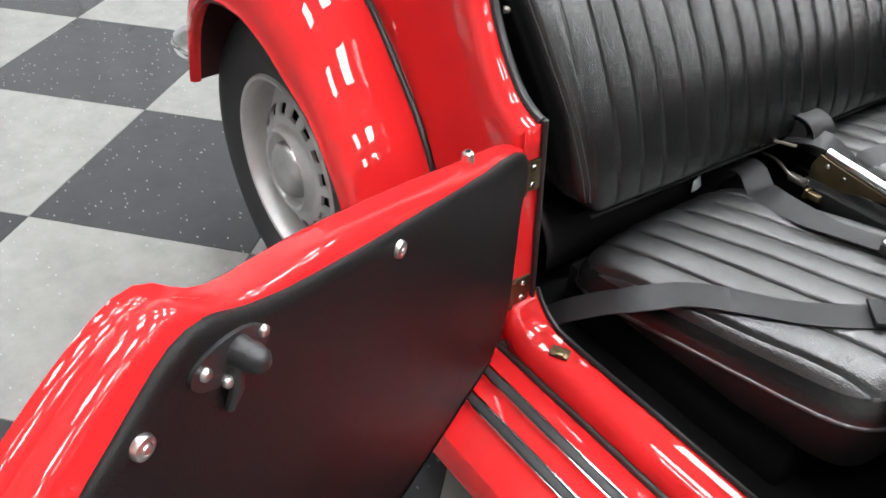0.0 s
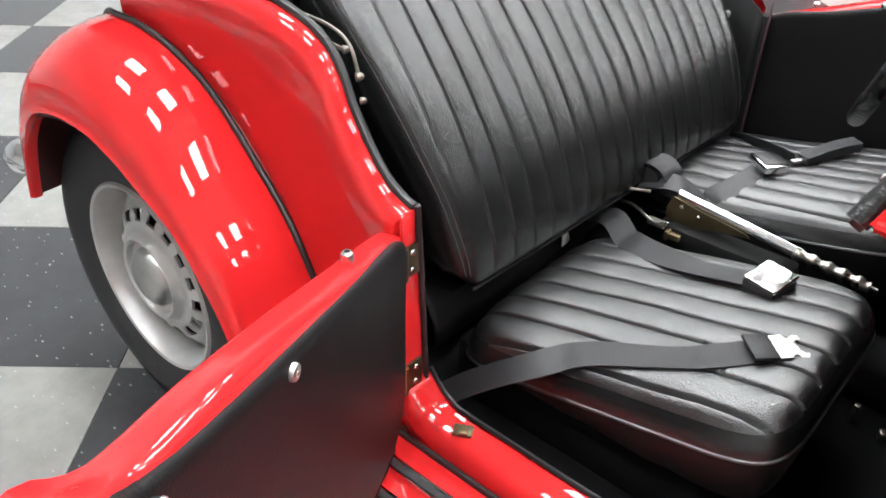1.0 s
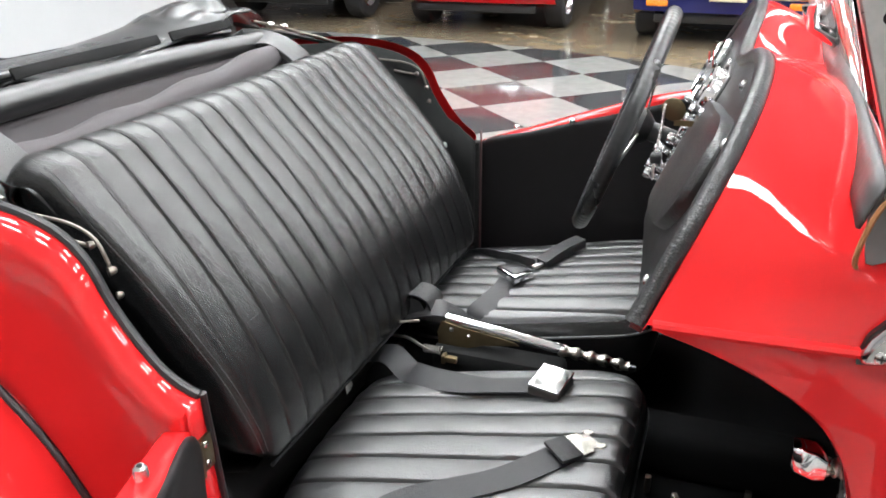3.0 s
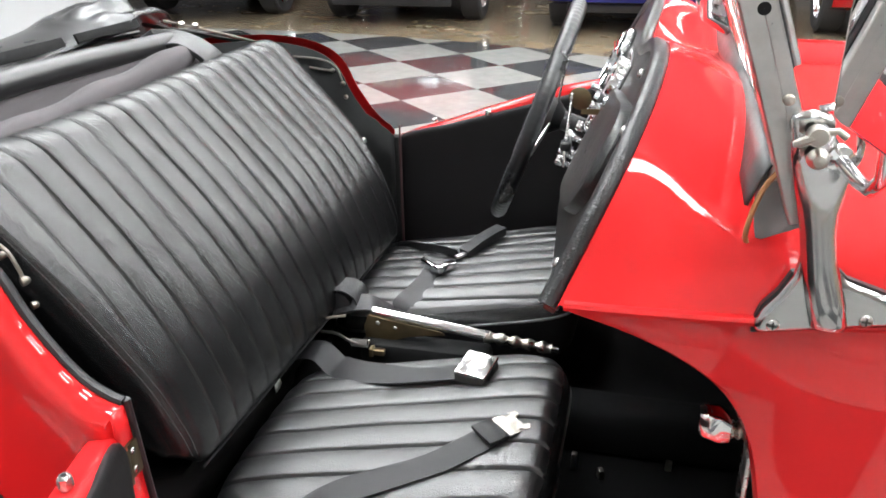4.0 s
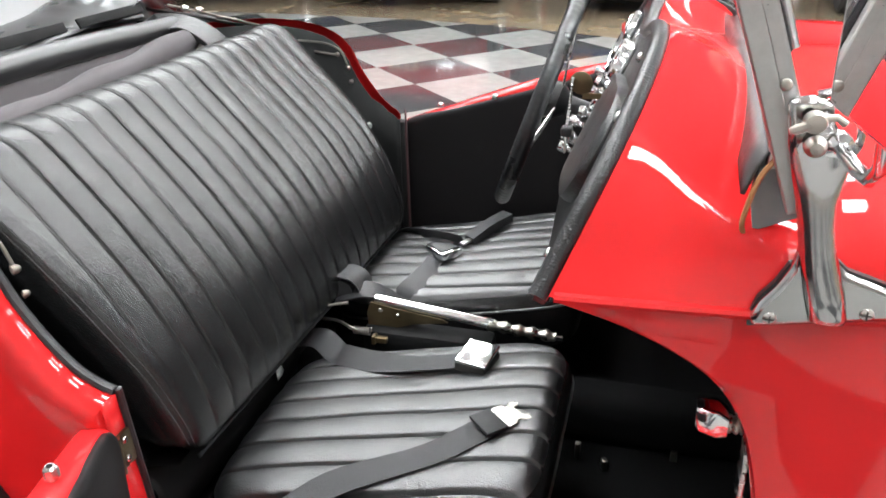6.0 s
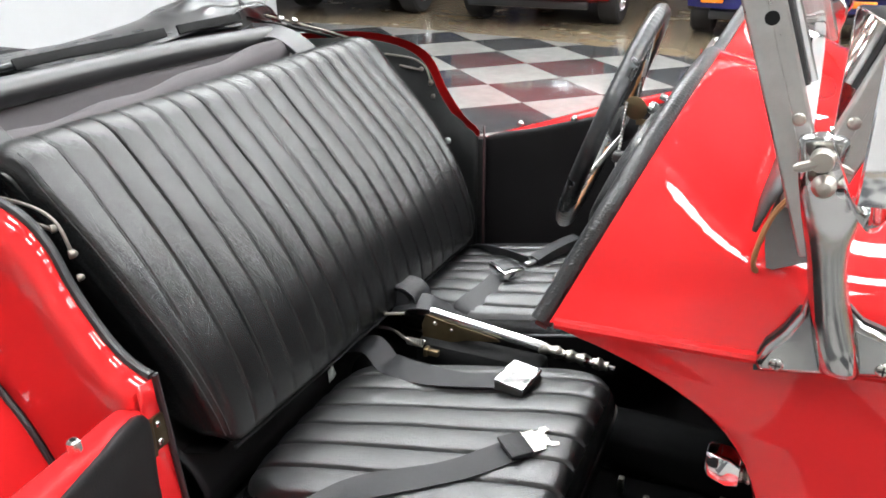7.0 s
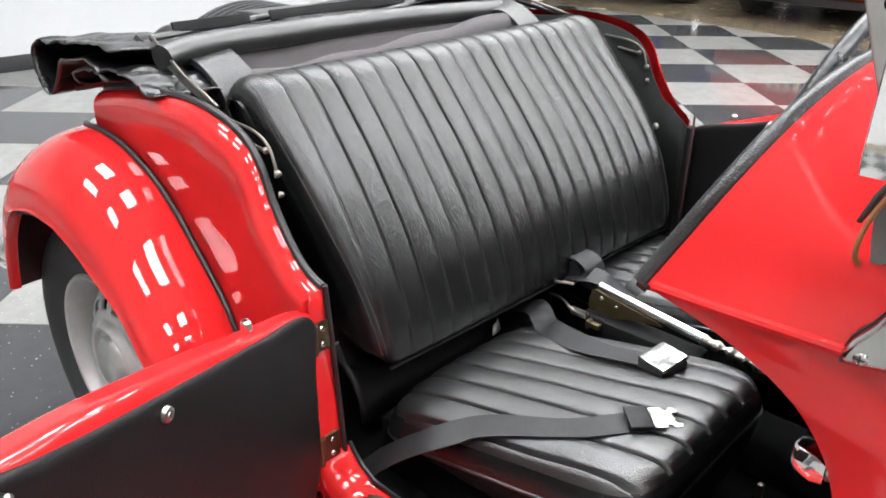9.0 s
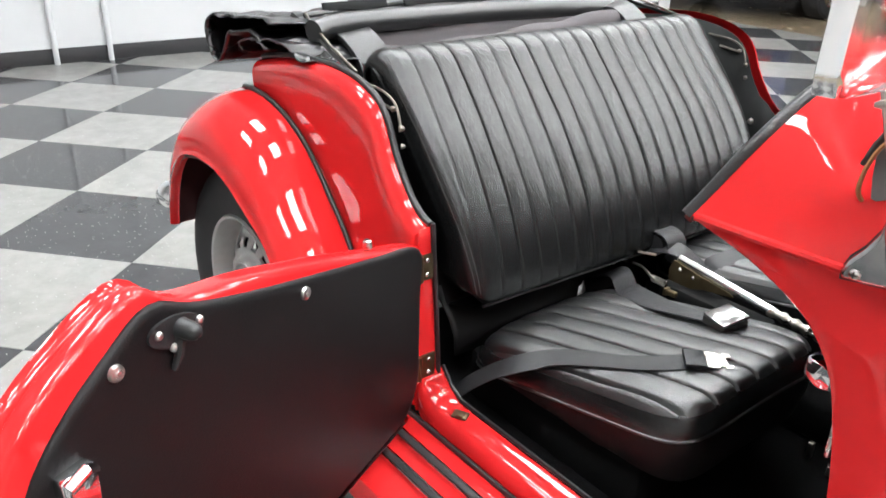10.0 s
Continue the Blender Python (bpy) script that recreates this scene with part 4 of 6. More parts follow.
for side in (-1, 1):
    bm = bmesh.new()
    slab(bm, [(lerp(0.765, u, 1.025), v - 0.002 if v < 0.945 else v + 0.002) for u, v in BRACKET if v < 0.999], lambda u, v, w: (u, side * (side_y(u) + w), v), -0.004, 0.003)
    part("windscreen_gasket", bm, TRIM, car)
    bm = bmesh.new()
    slab(bm, BRACKET, lambda u, v, w: (u, side * (side_y(u) + w), v), -0.002, 0.011)
    br = part("windscreen_bracket", bm, POLISHED, car, "worn polished alloy windscreen bracket", bevel=0.0055)
    bm = bmesh.new()
    rows = []
    for v, left, right in ((0.937, 0.744, 0.777), (0.944, 0.743, 0.7765), (0.965, 0.7365, 0.7715), (0.985, 0.731, 0.7645), (1.005, 0.7275, 0.7575), (1.03, 0.7225, 0.752), (1.05, 0.7175, 0.7505), (1.068, 0.7125, 0.7535), (1.086, 0.7085, 0.7545), (1.10, 0.7055, 0.7455), (1.112, 0.703, 0.737), (1.128, 0.7005, 0.734)):
        wide = right - left
        row = []
        for s_at, w in ((0.0, 0.008), (0.03, 0.011), (0.09, 0.0155), (0.18, 0.0185), (0.3, 0.0202), (0.45, 0.0212), (0.6, 0.0215), (0.75, 0.021), (0.88, 0.0195), (0.96, 0.016), (1.0, 0.008)):
            rise = 0.008 + (w - 0.008) * min(1, max(0.0, (1.108 - v) / 0.05))
            row.append(V((left + wide * s_at, side * (side_y(left) + rise - (0.004 if v < 0.94 else 0)), v)))
        rows.append(row)
    loft(bm, rows)
    part("bracket_rib", bm, POLISHED, br, angle=60)
    bm = bmesh.new()
    hook = smooth([(0.722, 1.135), (0.735, 1.1375), (0.748, 1.131), (0.757, 1.116), (0.759, 1.098), (0.754, 1.085)], 18)
    tube(bm, [V((q.x, side * (side_y(0.74) + 0.005), q.y)) for q in hook], 0.0036, 8)
    part("bracket_hook", bm, POLISHED, br)
    for x, z in ((0.714, 0.936), (0.793, 0.944), (0.817, 0.946)):
        s = screw("bracket_screw", V((x, side * (side_y(x) + 0.011), z)), (0, side, 0), 0.0062, STEEL, br, dome=0.3)
        # Dark bars on top of the head draw the shaded cross slots.
        bm = bmesh.new()
        box(bm, V((x, side * (side_y(x) + 0.0132), z)), (0.008, 0.0006, 0.0014))
        box(bm, V((x, side * (side_y(x) + 0.0132), z)), (0.0014, 0.0006, 0.008))
        part("screw_slot_shade", bm, DARKIRON, s)
    yo = side * (side_y(0.72) + 0.018)
    bm = bmesh.new()
    revolve(bm, [(0.0001, 0.014), (0.005, 0.013), (0.0082, 0.009), (0.009, 0.004), (0.006, 0.0)], (0.7235, yo, 1.099), (0, side, 0), 20)
    part("pivot_cap", bm, NICKEL, br)
    bm = bmesh.new()
    revolve(bm, [(0.0001, 0.018), (0.0075, 0.0175), (0.0085, 0.015), (0.0085, 0.006), (0.005, 0.0)], (0.719, yo, 1.120), (0, side, 0), 16)
    tube(bm, [V((0.701, yo + side * 0.016, 1.1135)), V((0.706, yo + side * 0.016, 1.115)), V((0.713, yo + side * 0.015, 1.1175)), V((0.719, yo + side * 0.014, 1.12))], [0.0025, 0.0042, 0.004, 0.003], 8)
    tube(bm, [V((0.719, yo + side * 0.006, 1.121)), V((0.735, yo + side * 0.006, 1.123)), V((0.742, yo + side * 0.006, 1.118))], 0.003, 8)
    part("wing_nut", bm, NICKEL, br)
    bm = bmesh.new()
    pts = [V((sloped(z), side * 0.541, z)) for z in (1.03, 1.1, 1.2, 1.3, 1.42)]
    for dx, dy, wx, wy in ((0.0, 0.0, 0.009, 0.012), (0.0145, 0.006, 0.0065, 0.006)):
        rows = [[p + V((dx + sx * wx, side * (dy + sy * wy), 0.36 * sx * wx)) for sx, sy in ((-1, -1), (1, -1), (1, 1), (-1, 1))] for p in pts]
        loft(bm, rows, close_v=True, cap=True)
    post = part("windscreen_post", bm, WORN, car, "worn alloy windscreen post", bevel=0.002)
    for z in (1.14, 1.30):
        screw("post_screw", V((sloped(z) + 0.013, side * 0.556, z)), (0, side, 0), 0.005, NICKEL, post, dome=0.3)
    # No real hole: a black disc on the face gives its shaded inside.
    bm = bmesh.new()
    revolve(bm, [(0.0055, 0.0004), (0.005, 0.0008), (0.0001, 0.0008)], V((sloped(1.213) + 0.0095, side * 0.5535, 1.213)), (0, side, 0), 14)
    part("post_hole_shade", bm, BOARD, post)
    bm = bmesh.new()
    tube(bm, [V((sloped(z) + 0.027, side * 0.532, z)) for z in (1.165, 1.25, 1.33, 1.41)], 0.0042, 8)
    part("glass_channel", bm, CHROME, post, "thin chrome glass channel")
    bm = bmesh.new()
    tube(bm, [V((sloped(z) + 0.0215, side * 0.534, z)) for z in (1.162, 1.25, 1.33, 1.41)], 0.0035, 8)
    part("glass_seal", bm, TRIM, post)
    # rubber flap at the foot of the post
    bm = bmesh.new()
    flap = [(0.694, 1.07), (0.688, 1.045), (0.6895, 1.025), (0.6935, 1.004), (0.699, 1.003), (0.732, 1.018), (0.735, 1.024), (0.727, 1.045), (0.714, 1.068), (0.704, 1.085)]
    slab(bm, flap, lambda u, v, w: (u, side * (0.527 + w), v), -0.003, 0.003)
    part("rubber_flap", bm, GREYRUBBER, post, "grey rubber seal flap")
    bm = bmesh.new()
    tube(bm, smooth([(0.704, side * 0.54, 1.075), (0.693, side * 0.542, 1.058), (0.686, side * 0.543, 1.035), (0.683, side * 0.54, 1.012), (0.686, side * 0.532, 1.0), (0.692, side * 0.52, 0.992)], 14), 0.0025, 6)
    part("lead_wire", bm, WIRE, post, "tan cable into the scuttle")
bm = bmesh.new()
base = [V((sloped(1.09) + 0.004 * math.cos(y * 3), y, 1.075 + 0.03 * (1 - (y / 0.54) ** 2))) for y in np.linspace(-0.54, 0.54, 22)]
loft(bm, [[p + V((sx * 0.008, 0, sz * 0.012)) for sx, sz in ((-1, -1), (1, -1), (1, 1), (-1, 1))] for p in base], close_v=True, cap=True)
rail = part("windscreen_rail", bm, WORN, car, "lower windscreen rail", bevel=0.002)
bm = bmesh.new()
loft(bm, [[p + V((-0.008, 0, 0.004)), p + V((-0.016, 0, -0.012)), p + V((-0.02, 0, -0.024)), p + V((-0.024, 0, -0.036))] for p in base])
part("rubber_apron", bm, DARKRUBBER, rail, "dark grey rubber apron below the windscreen", thick=0.004)
bm = bmesh.new()
loft(bm, [[V((sloped(z), y, z)) for y in (-0.53, 0.53)] for z in (1.09, 1.42)])
pane = part("windscreen_glass", bm, GLASS, car, thick=0.005)
pane.visible_shadow = False
bm = bmesh.new()
box(bm, (sloped(1.42), 0, 1.425), (0.02, 1.1, 0.02), None, 0.004)
part("windscreen_header", bm, WORN, car)
bm = bmesh.new()
tube(bm, [(0.70, 0.02, 1.11), (0.66, 0.0, 1.13), (0.655, 0.0, 1.16)], [0.012, 0.009, 0.014], 10)
part("wiper_motor", bm, CHROME, car)

# door mirror on the bracket
mirror = part("door_mirror", (lambda b: (tube(b, [(0.742, -0.565, 1.097), (0.743, -0.574, 1.0965), (0.7435, -0.576, 1.096), (0.752, -0.602, 1.088), (0.756, -0.625, 1.089), (0.757, -0.645, 1.105), (0.752, -0.657, 1.15)], [0.0115, 0.0115, 0.006, 0.006, 0.006, 0.006, 0.0065], 14), b)[1])(bmesh.new()), CHROME, car, "rectangular chrome door mirror on an arm")
mt = Matrix.Rotation(radians(3.4), 3, "Z") @ Matrix.Rotation(radians(-3.4), 3, "X")
mc = V((0.7355, -0.694, 1.192))


def mirror_at(u, v, w):
    return mc + mt @ V((w, u, v))


bm = bmesh.new()
rows = []
for w, k in ((-0.0086, 0.93), (-0.0094, 0.955), (-0.0095, 0.985), (-0.0085, 1.0), (0.0075, 1.0), (0.0095, 0.985), (0.012, 0.9), (0.014, 0.6), (0.0145, 0.05)):
    row = []
    for t in np.linspace(0, 2 * math.pi, 40, endpoint=False):
        c, s = math.cos(t), math.sin(t)
        f = (abs(c) ** 16 + abs(s) ** 16) ** -0.0625
        row.append(mirror_at(0.084 * c * f * k, 0.0455 * s * f * k, w))
    rows.append(row)
loft(bm, rows, close_v=True)
part("mirror_shell", bm, CHROME, mirror)
bm = bmesh.new()
row0, row1 = [], []
for t in np.linspace(0, 2 * math.pi, 40, endpoint=False):
    c, s = math.cos(t), math.sin(t)
    f = (abs(c) ** 16 + abs(s) ** 16) ** -0.0625
    row0.append(mirror_at(0.0805 * c * f, 0.0432 * s * f, -0.0092))
    row1.append(mirror_at(0.0005 * c * f, 0.0005 * s * f, -0.0092))
loft(bm, [row0, row1], close_v=True)
part("mirror_glass", bm, MIRROR, mirror)

# handbrake
bm = bmesh.new()
tube(bm, [(0.10, 0.05, 0.545), (0.335, 0.05, 0.518)], 0.0105, 12)
hb = part("handbrake", bm, CHROME, car, "chrome handbrake lever with a ribbed grip")
bm = bmesh.new()
g = [V((lerp(0.325, 0.455, t), 0.05, lerp(0.517, 0.506, t))) for t in np.linspace(0, 1, 26)]
tube(bm, g, [0.0105 + 0.002 * math.sin(k * 1.25) for k in range(26)], 12)
part("grip", bm, NICKEL, hb)
bm = bmesh.new()
tube(bm, [(0.452, 0.05, 0.506), (0.468, 0.05, 0.505)], 0.005, 8)
part("release_button", bm, CHROME, hb)
for y in (0.036, 0.064):
    bm = bmesh.new()
    slab(bm, [(0.095, 0.545), (0.13, 0.538), (0.24, 0.524), (0.25, 0.518), (0.18, 0.506), (0.14, 0.492), (0.125, 0.475), (0.09, 0.475), (0.086, 0.52)], lambda u, v, w: (u, y + w, v), -0.0018, 0.0018)
    pl = part("ratchet_plate", bm, BRASS, hb, "yellowed ratchet side plate")
    for x, z in ((0.115, 0.53), (0.15, 0.522), (0.105, 0.49)):
        screw("rivet", V((x, y - 0.002, z)), (0, -1, 0), 0.0045, STEEL, pl)
bm = bmesh.new()
box(bm, (0.21, 0.04, 0.47), (0.26, 0.06, 0.05), None, 0.012)
part("lever_bracket", bm, BOARD, hb)
bm = bmesh.new()
tube(bm, smooth([(-0.03, 0.02, 0.50), (0.03, 0.01, 0.51), (0.07, -0.005, 0.505), (0.1, 0.0, 0.495)], 20), 0.0032, 6)
part("brake_cable", bm, NICKEL, hb)
bm = bmesh.new()
coil = [V((0.07 + 0.035 * k / 60, 0.0 + 0.007 * math.cos(k * 0.75), 0.50 + 0.007 * math.sin(k * 0.75))) for k in range(61)]
tube(bm, coil, 0.0016, 5)
part("return_spring", bm, STEEL, hb)
bm = bmesh.new()
box(bm, (0.125, 0.0, 0.485), (0.026, 0.012, 0.012), None, 0.002)
box(bm, (0.112, 0.0, 0.485), (0.008, 0.018, 0.018), None, 0.002)
part("clevis", bm, BRASS, hb)
bm = bmesh.new()
tube(bm, [(-0.04, 0.0, 0.49), (-0.01, -0.01, 0.545), (0.05, 0.03, 0.54)], 0.003, 6)
part("stay_wire", bm, OLDSTEEL, hb)

# door striker on the front pillar
bm = bmesh.new()
box(bm, (0.722, -0.521, 0.742), (0.006, 0.03, 0.105), None, 0.0015)
striker = part("door_striker", bm, STEEL, car, "bright steel door striker")
bm = bmesh.new()
rows = []
for x, lo, hi, deep in ((0.669, 0.773, 0.797, 0.010), (0.673, 0.768, 0.799, 0.013), (0.690, 0.763, 0.799, 0.014), (0.701, 0.764, 0.792, 0.012)):
    rows.append([V((x, -0.515 + sy * deep, z)) for sy, z in ((-1, lo + 0.004), (-0.7, lo), (0.7, lo), (1, lo + 0.004), (1, hi - 0.003), (0.7, hi), (-0.7, hi), (-1, hi - 0.003))])
loft(bm, rows, close_v=True, cap=True)
part("striker_wedge", bm, CHROME, striker, angle=50)
bm = bmesh.new()
tube(bm, [V((0.70 + 0.0022 * k, -0.516, 0.777)) for k in range(10)], [0.010 if k % 3 else 0.0075 for k in range(10)], 12)
part("striker_spring", bm, NICKEL, striker)
for x, y, z, sx, sz in ((0.517, -0.062, 0.343, 0.012, 0.034), (0.566, -0.08, 0.336, 0.014, 0.02), (0.686, -0.03, 0.336, 0.012, 0.02)):
    bm = bmesh.new()
    box(bm, (x, y, z), (sx, 0.01, sz), Matrix.Rotation(x * 9, 3, "Z"), 0.002)
    part("floor_clip", bm, OLDSTEEL, car)
bm = bmesh.new()
box(bm, (0.0, 0.5535, 0.555), (0.024, 0.03, 0.40), None, 0.003)
part("hinge_post", bm, BOARD, car)
bm = bmesh.new()
box(bm, (0.0130, 0.5485, 0.585), (0.003, 0.008, 0.40), None, 0.001)
# Darker than the body red: the shade on this edge is in the colour.
part("shaded_post_edge", bm, DARK_RED, car, "red edge of the body post, darkened for shade")
# side curtain fittings behind the seat sides
for side in (-1, 1):
    bm = bmesh.new()
    y = -0.556 if side < 0 else 0.526
    tube(bm, smooth([(-0.24, y, 0.945), (-0.17, y, 0.94), (-0.135, y, 0.925), (-0.122, y, 0.9), (-0.118, y, 0.884)], 16), 0.0024, 7)
    fit_ob = part("hood_link", bm, OLDSTEEL, car, "hood frame link beside the seat")
    bm = bmesh.new()
    tube(bm, [(-0.2, y, 0.92), (-0.14, y, 0.913)], 0.003, 7)
    part("hood_link_rod", bm, OLDSTEEL, fit_ob)
    for x, z, r in ((-0.118, 0.884, 0.0062), (-0.142, 0.915, 0.0055), (-0.112, 0.852, 0.005)):
        screw("link_bolt", V((x, y * 1.002, z)), (0.5, -side, 0), r, OLDSTEEL, fit_ob, dome=1.4)
screw("lining_snap", V((-0.075, 0.528, 0.745)), (0, -1, 0), 0.008, STEEL, car)


# ---------------------------------------------------------------- seats
def pleat(y, edges, depth, width):
    """Height of padded pleats with sewn grooves at the given places."""
    d = min(abs(y - e) for e in edges)
    pitch = edges[1] - edges[0]
    return -depth * math.exp(-((d / width) ** 2)) + depth * 0.45 * math.sin(min(0.5, d / pitch) * math.pi) ** 0.7


BACK = [(-0.03, 0.52), (-0.006, 0.527), (0.010, 0.543), (0.014, 0.565), (0.005, 0.615), (-0.026, 0.695), (-0.072, 0.775), (-0.126, 0.852), (-0.177, 0.915), (-0.21, 0.953), (-0.237, 0.981), (-0.27, 0.993), (-0.305, 0.985), (-0.335, 0.95), (-0.33, 0.9)]


def back_edge(side, z):
    """Where the sides of the seat back run at a height: it widens towards the top."""
    t = min(1, max(0, (z - 0.55) / 0.39))
    low = min(1, max(0, (0.592 - z) / 0.074))
    inset = 0.034 * (1 - math.sqrt(1 - low * low))
    return lerp(-0.462, -0.512, t) + inset if side < 0 else lerp(0.452, 0.485, t) - inset


def back_wind(y, z):
    """The lower part of the back stands further forward on the driver's side."""
    t = min(1, max(0, (0.965 - z) / 0.21))
    return lerp(-0.006, 0.024, (y + 0.45) / 0.9) * t * t * (3 - 2 * t)


def backrest():
    t = thing("bench_seat", "black pleated vinyl bench seat back with rubbed patches", "car seat", (-0.1, 0, 0.5))
    prof = smooth(BACK, 64)
    grooves = [-0.447 + 0.0505 * k for k in range(18)]
    fixed = [g + o for g in grooves for o in (-0.016, -0.011, -0.007, -0.0045, -0.0028, -0.0014, 0, 0.0014, 0.0028, 0.0045, 0.007, 0.011, 0.016, 0.021)]
    rows, rims, seams = [], {-1: [], 1: []}, {}
    for i, p in enumerate(prof):
        a, b = prof[max(0, i - 1)], prof[min(len(prof) - 1, i + 1)]
        tang = (b - a).normalized()
        nrm = V((tang.y, -tang.x))
        y0, y1 = back_edge(-1, p.y), back_edge(1, p.y)
        inner = [min(y1 - 0.034, max(y0 + 0.041, y)) for y in fixed]
        ys = [y0 + 0.04 * (k / 12) ** 1.4 for k in range(12)] + inner + [y1 - 0.033 * (1 - k / 10) ** 1.4 for k in range(11)]
        u = i / (len(prof) - 1)
        row = []
        for y in ys:
            e = min(y - y0, y1 - y)
            r = 0.036
            drop = -(r - math.sqrt(max(0, r * r - max(0, r - e) ** 2))) * 1.0
            fade = min(1, max(0, u - 0.05) * 16) * min(1, (1 - u) * 7)
            depth = 0.0041 + 0.0009 * math.sin(y * 31)
            h = pleat(y + 0.0012 * noise.noise(V((y * 20, u * 5, 6.1))), grooves, depth, 0.0025) * fade
            h += 0.0016 * noise.noise(V((y * 9, u * 7, 1.3))) + 0.0007 * noise.noise(V((y * 40, u * 13, 4.3)))
            row.append(V((p.x + back_wind(y, p.y) + nrm.x * (h + drop), y, p.y + nrm.y * (h + drop))))
        rows.append(row)
        rims[-1].append(row[0])
        rims[1].append(row[-1])
        for s, k in ((-1, 4), (-1, 6), (1, -5), (1, -7)):
            seams.setdefault((s, k), []).append(row[k])
    bm = bmesh.new()
    loft(bm, rows)
    part("pleated_cover", bm, VINYL, t, angle=80)
    for s in (-1, 1):
        rim = rims[s]
        # side panel of the back, sewn on behind the rounded edge
        bm = bmesh.new()
        rear = []
        for q in rim:
            k = min(1, max(0, (q.z - 0.52) / 0.45))
            rear.append(V((lerp(-0.10, -0.34, k), q.y - s * 0.012, min(q.z, 0.96))))
        made = [rim]
        for f, out in ((0.06, 0.0035), (0.16, 0.005), (0.45, 0.004), (1.0, 0.0)):
            made.append([a.lerp(b, f) + V((0, s * out, 0)) for a, b in zip(rim, rear)])
        loft(bm, made)
        part("side_gusset", bm, VINYL, t)
    for (s, k), line in seams.items():
        bm = bmesh.new()
        for q0, q1 in zip(line[6:-14], line[7:-13]):
            lift = V((0.0008, s * 0.0009, 0.0006))
            for f0, f1 in ((0.05, 0.38), (0.55, 0.88)):
                tube(bm, [q0.lerp(q1, f0) + lift, q0.lerp(q1, f1) + lift], 0.0008, 4)
        part("stitching", bm, THREAD, t, "dark grey double stitching")
    bm = bmesh.new()
    loft(bm, [[V((-0.33, y, 0.92)), V((-0.2, y, 0.66)), V((-0.1, y, 0.50)), V((-0.03, y, 0.52))] for y in np.linspace(-0.45, 0.45, 8)])
    part("rear_board", bm, PANEL, t)
    bm = bmesh.new()
    tube(bm, [V((0.006 + back_wind(y, 0.54), y, 0.534)) for y in np.linspace(-0.44, 0.44, 20)], 0.0035, 6)
    part("lower_piping", bm, VINYL, t)
    return t


backrest()
bm = bmesh.new()
loft(bm, [[V((x, y, z + 0.006 * noise.noise(V((y * 12, x * 20, 0))))) for y in np.linspace(-0.46, 0.46, 60)] for x, z in ((-0.14, 0.52), (-0.105, 0.50), (-0.075, 0.47), (-0.06, 0.44), (-0.055, 0.40))])
curtain = part("seat_rear_valance", bm, PANEL, car, "loose black vinyl below the backrest", thick=0.004)


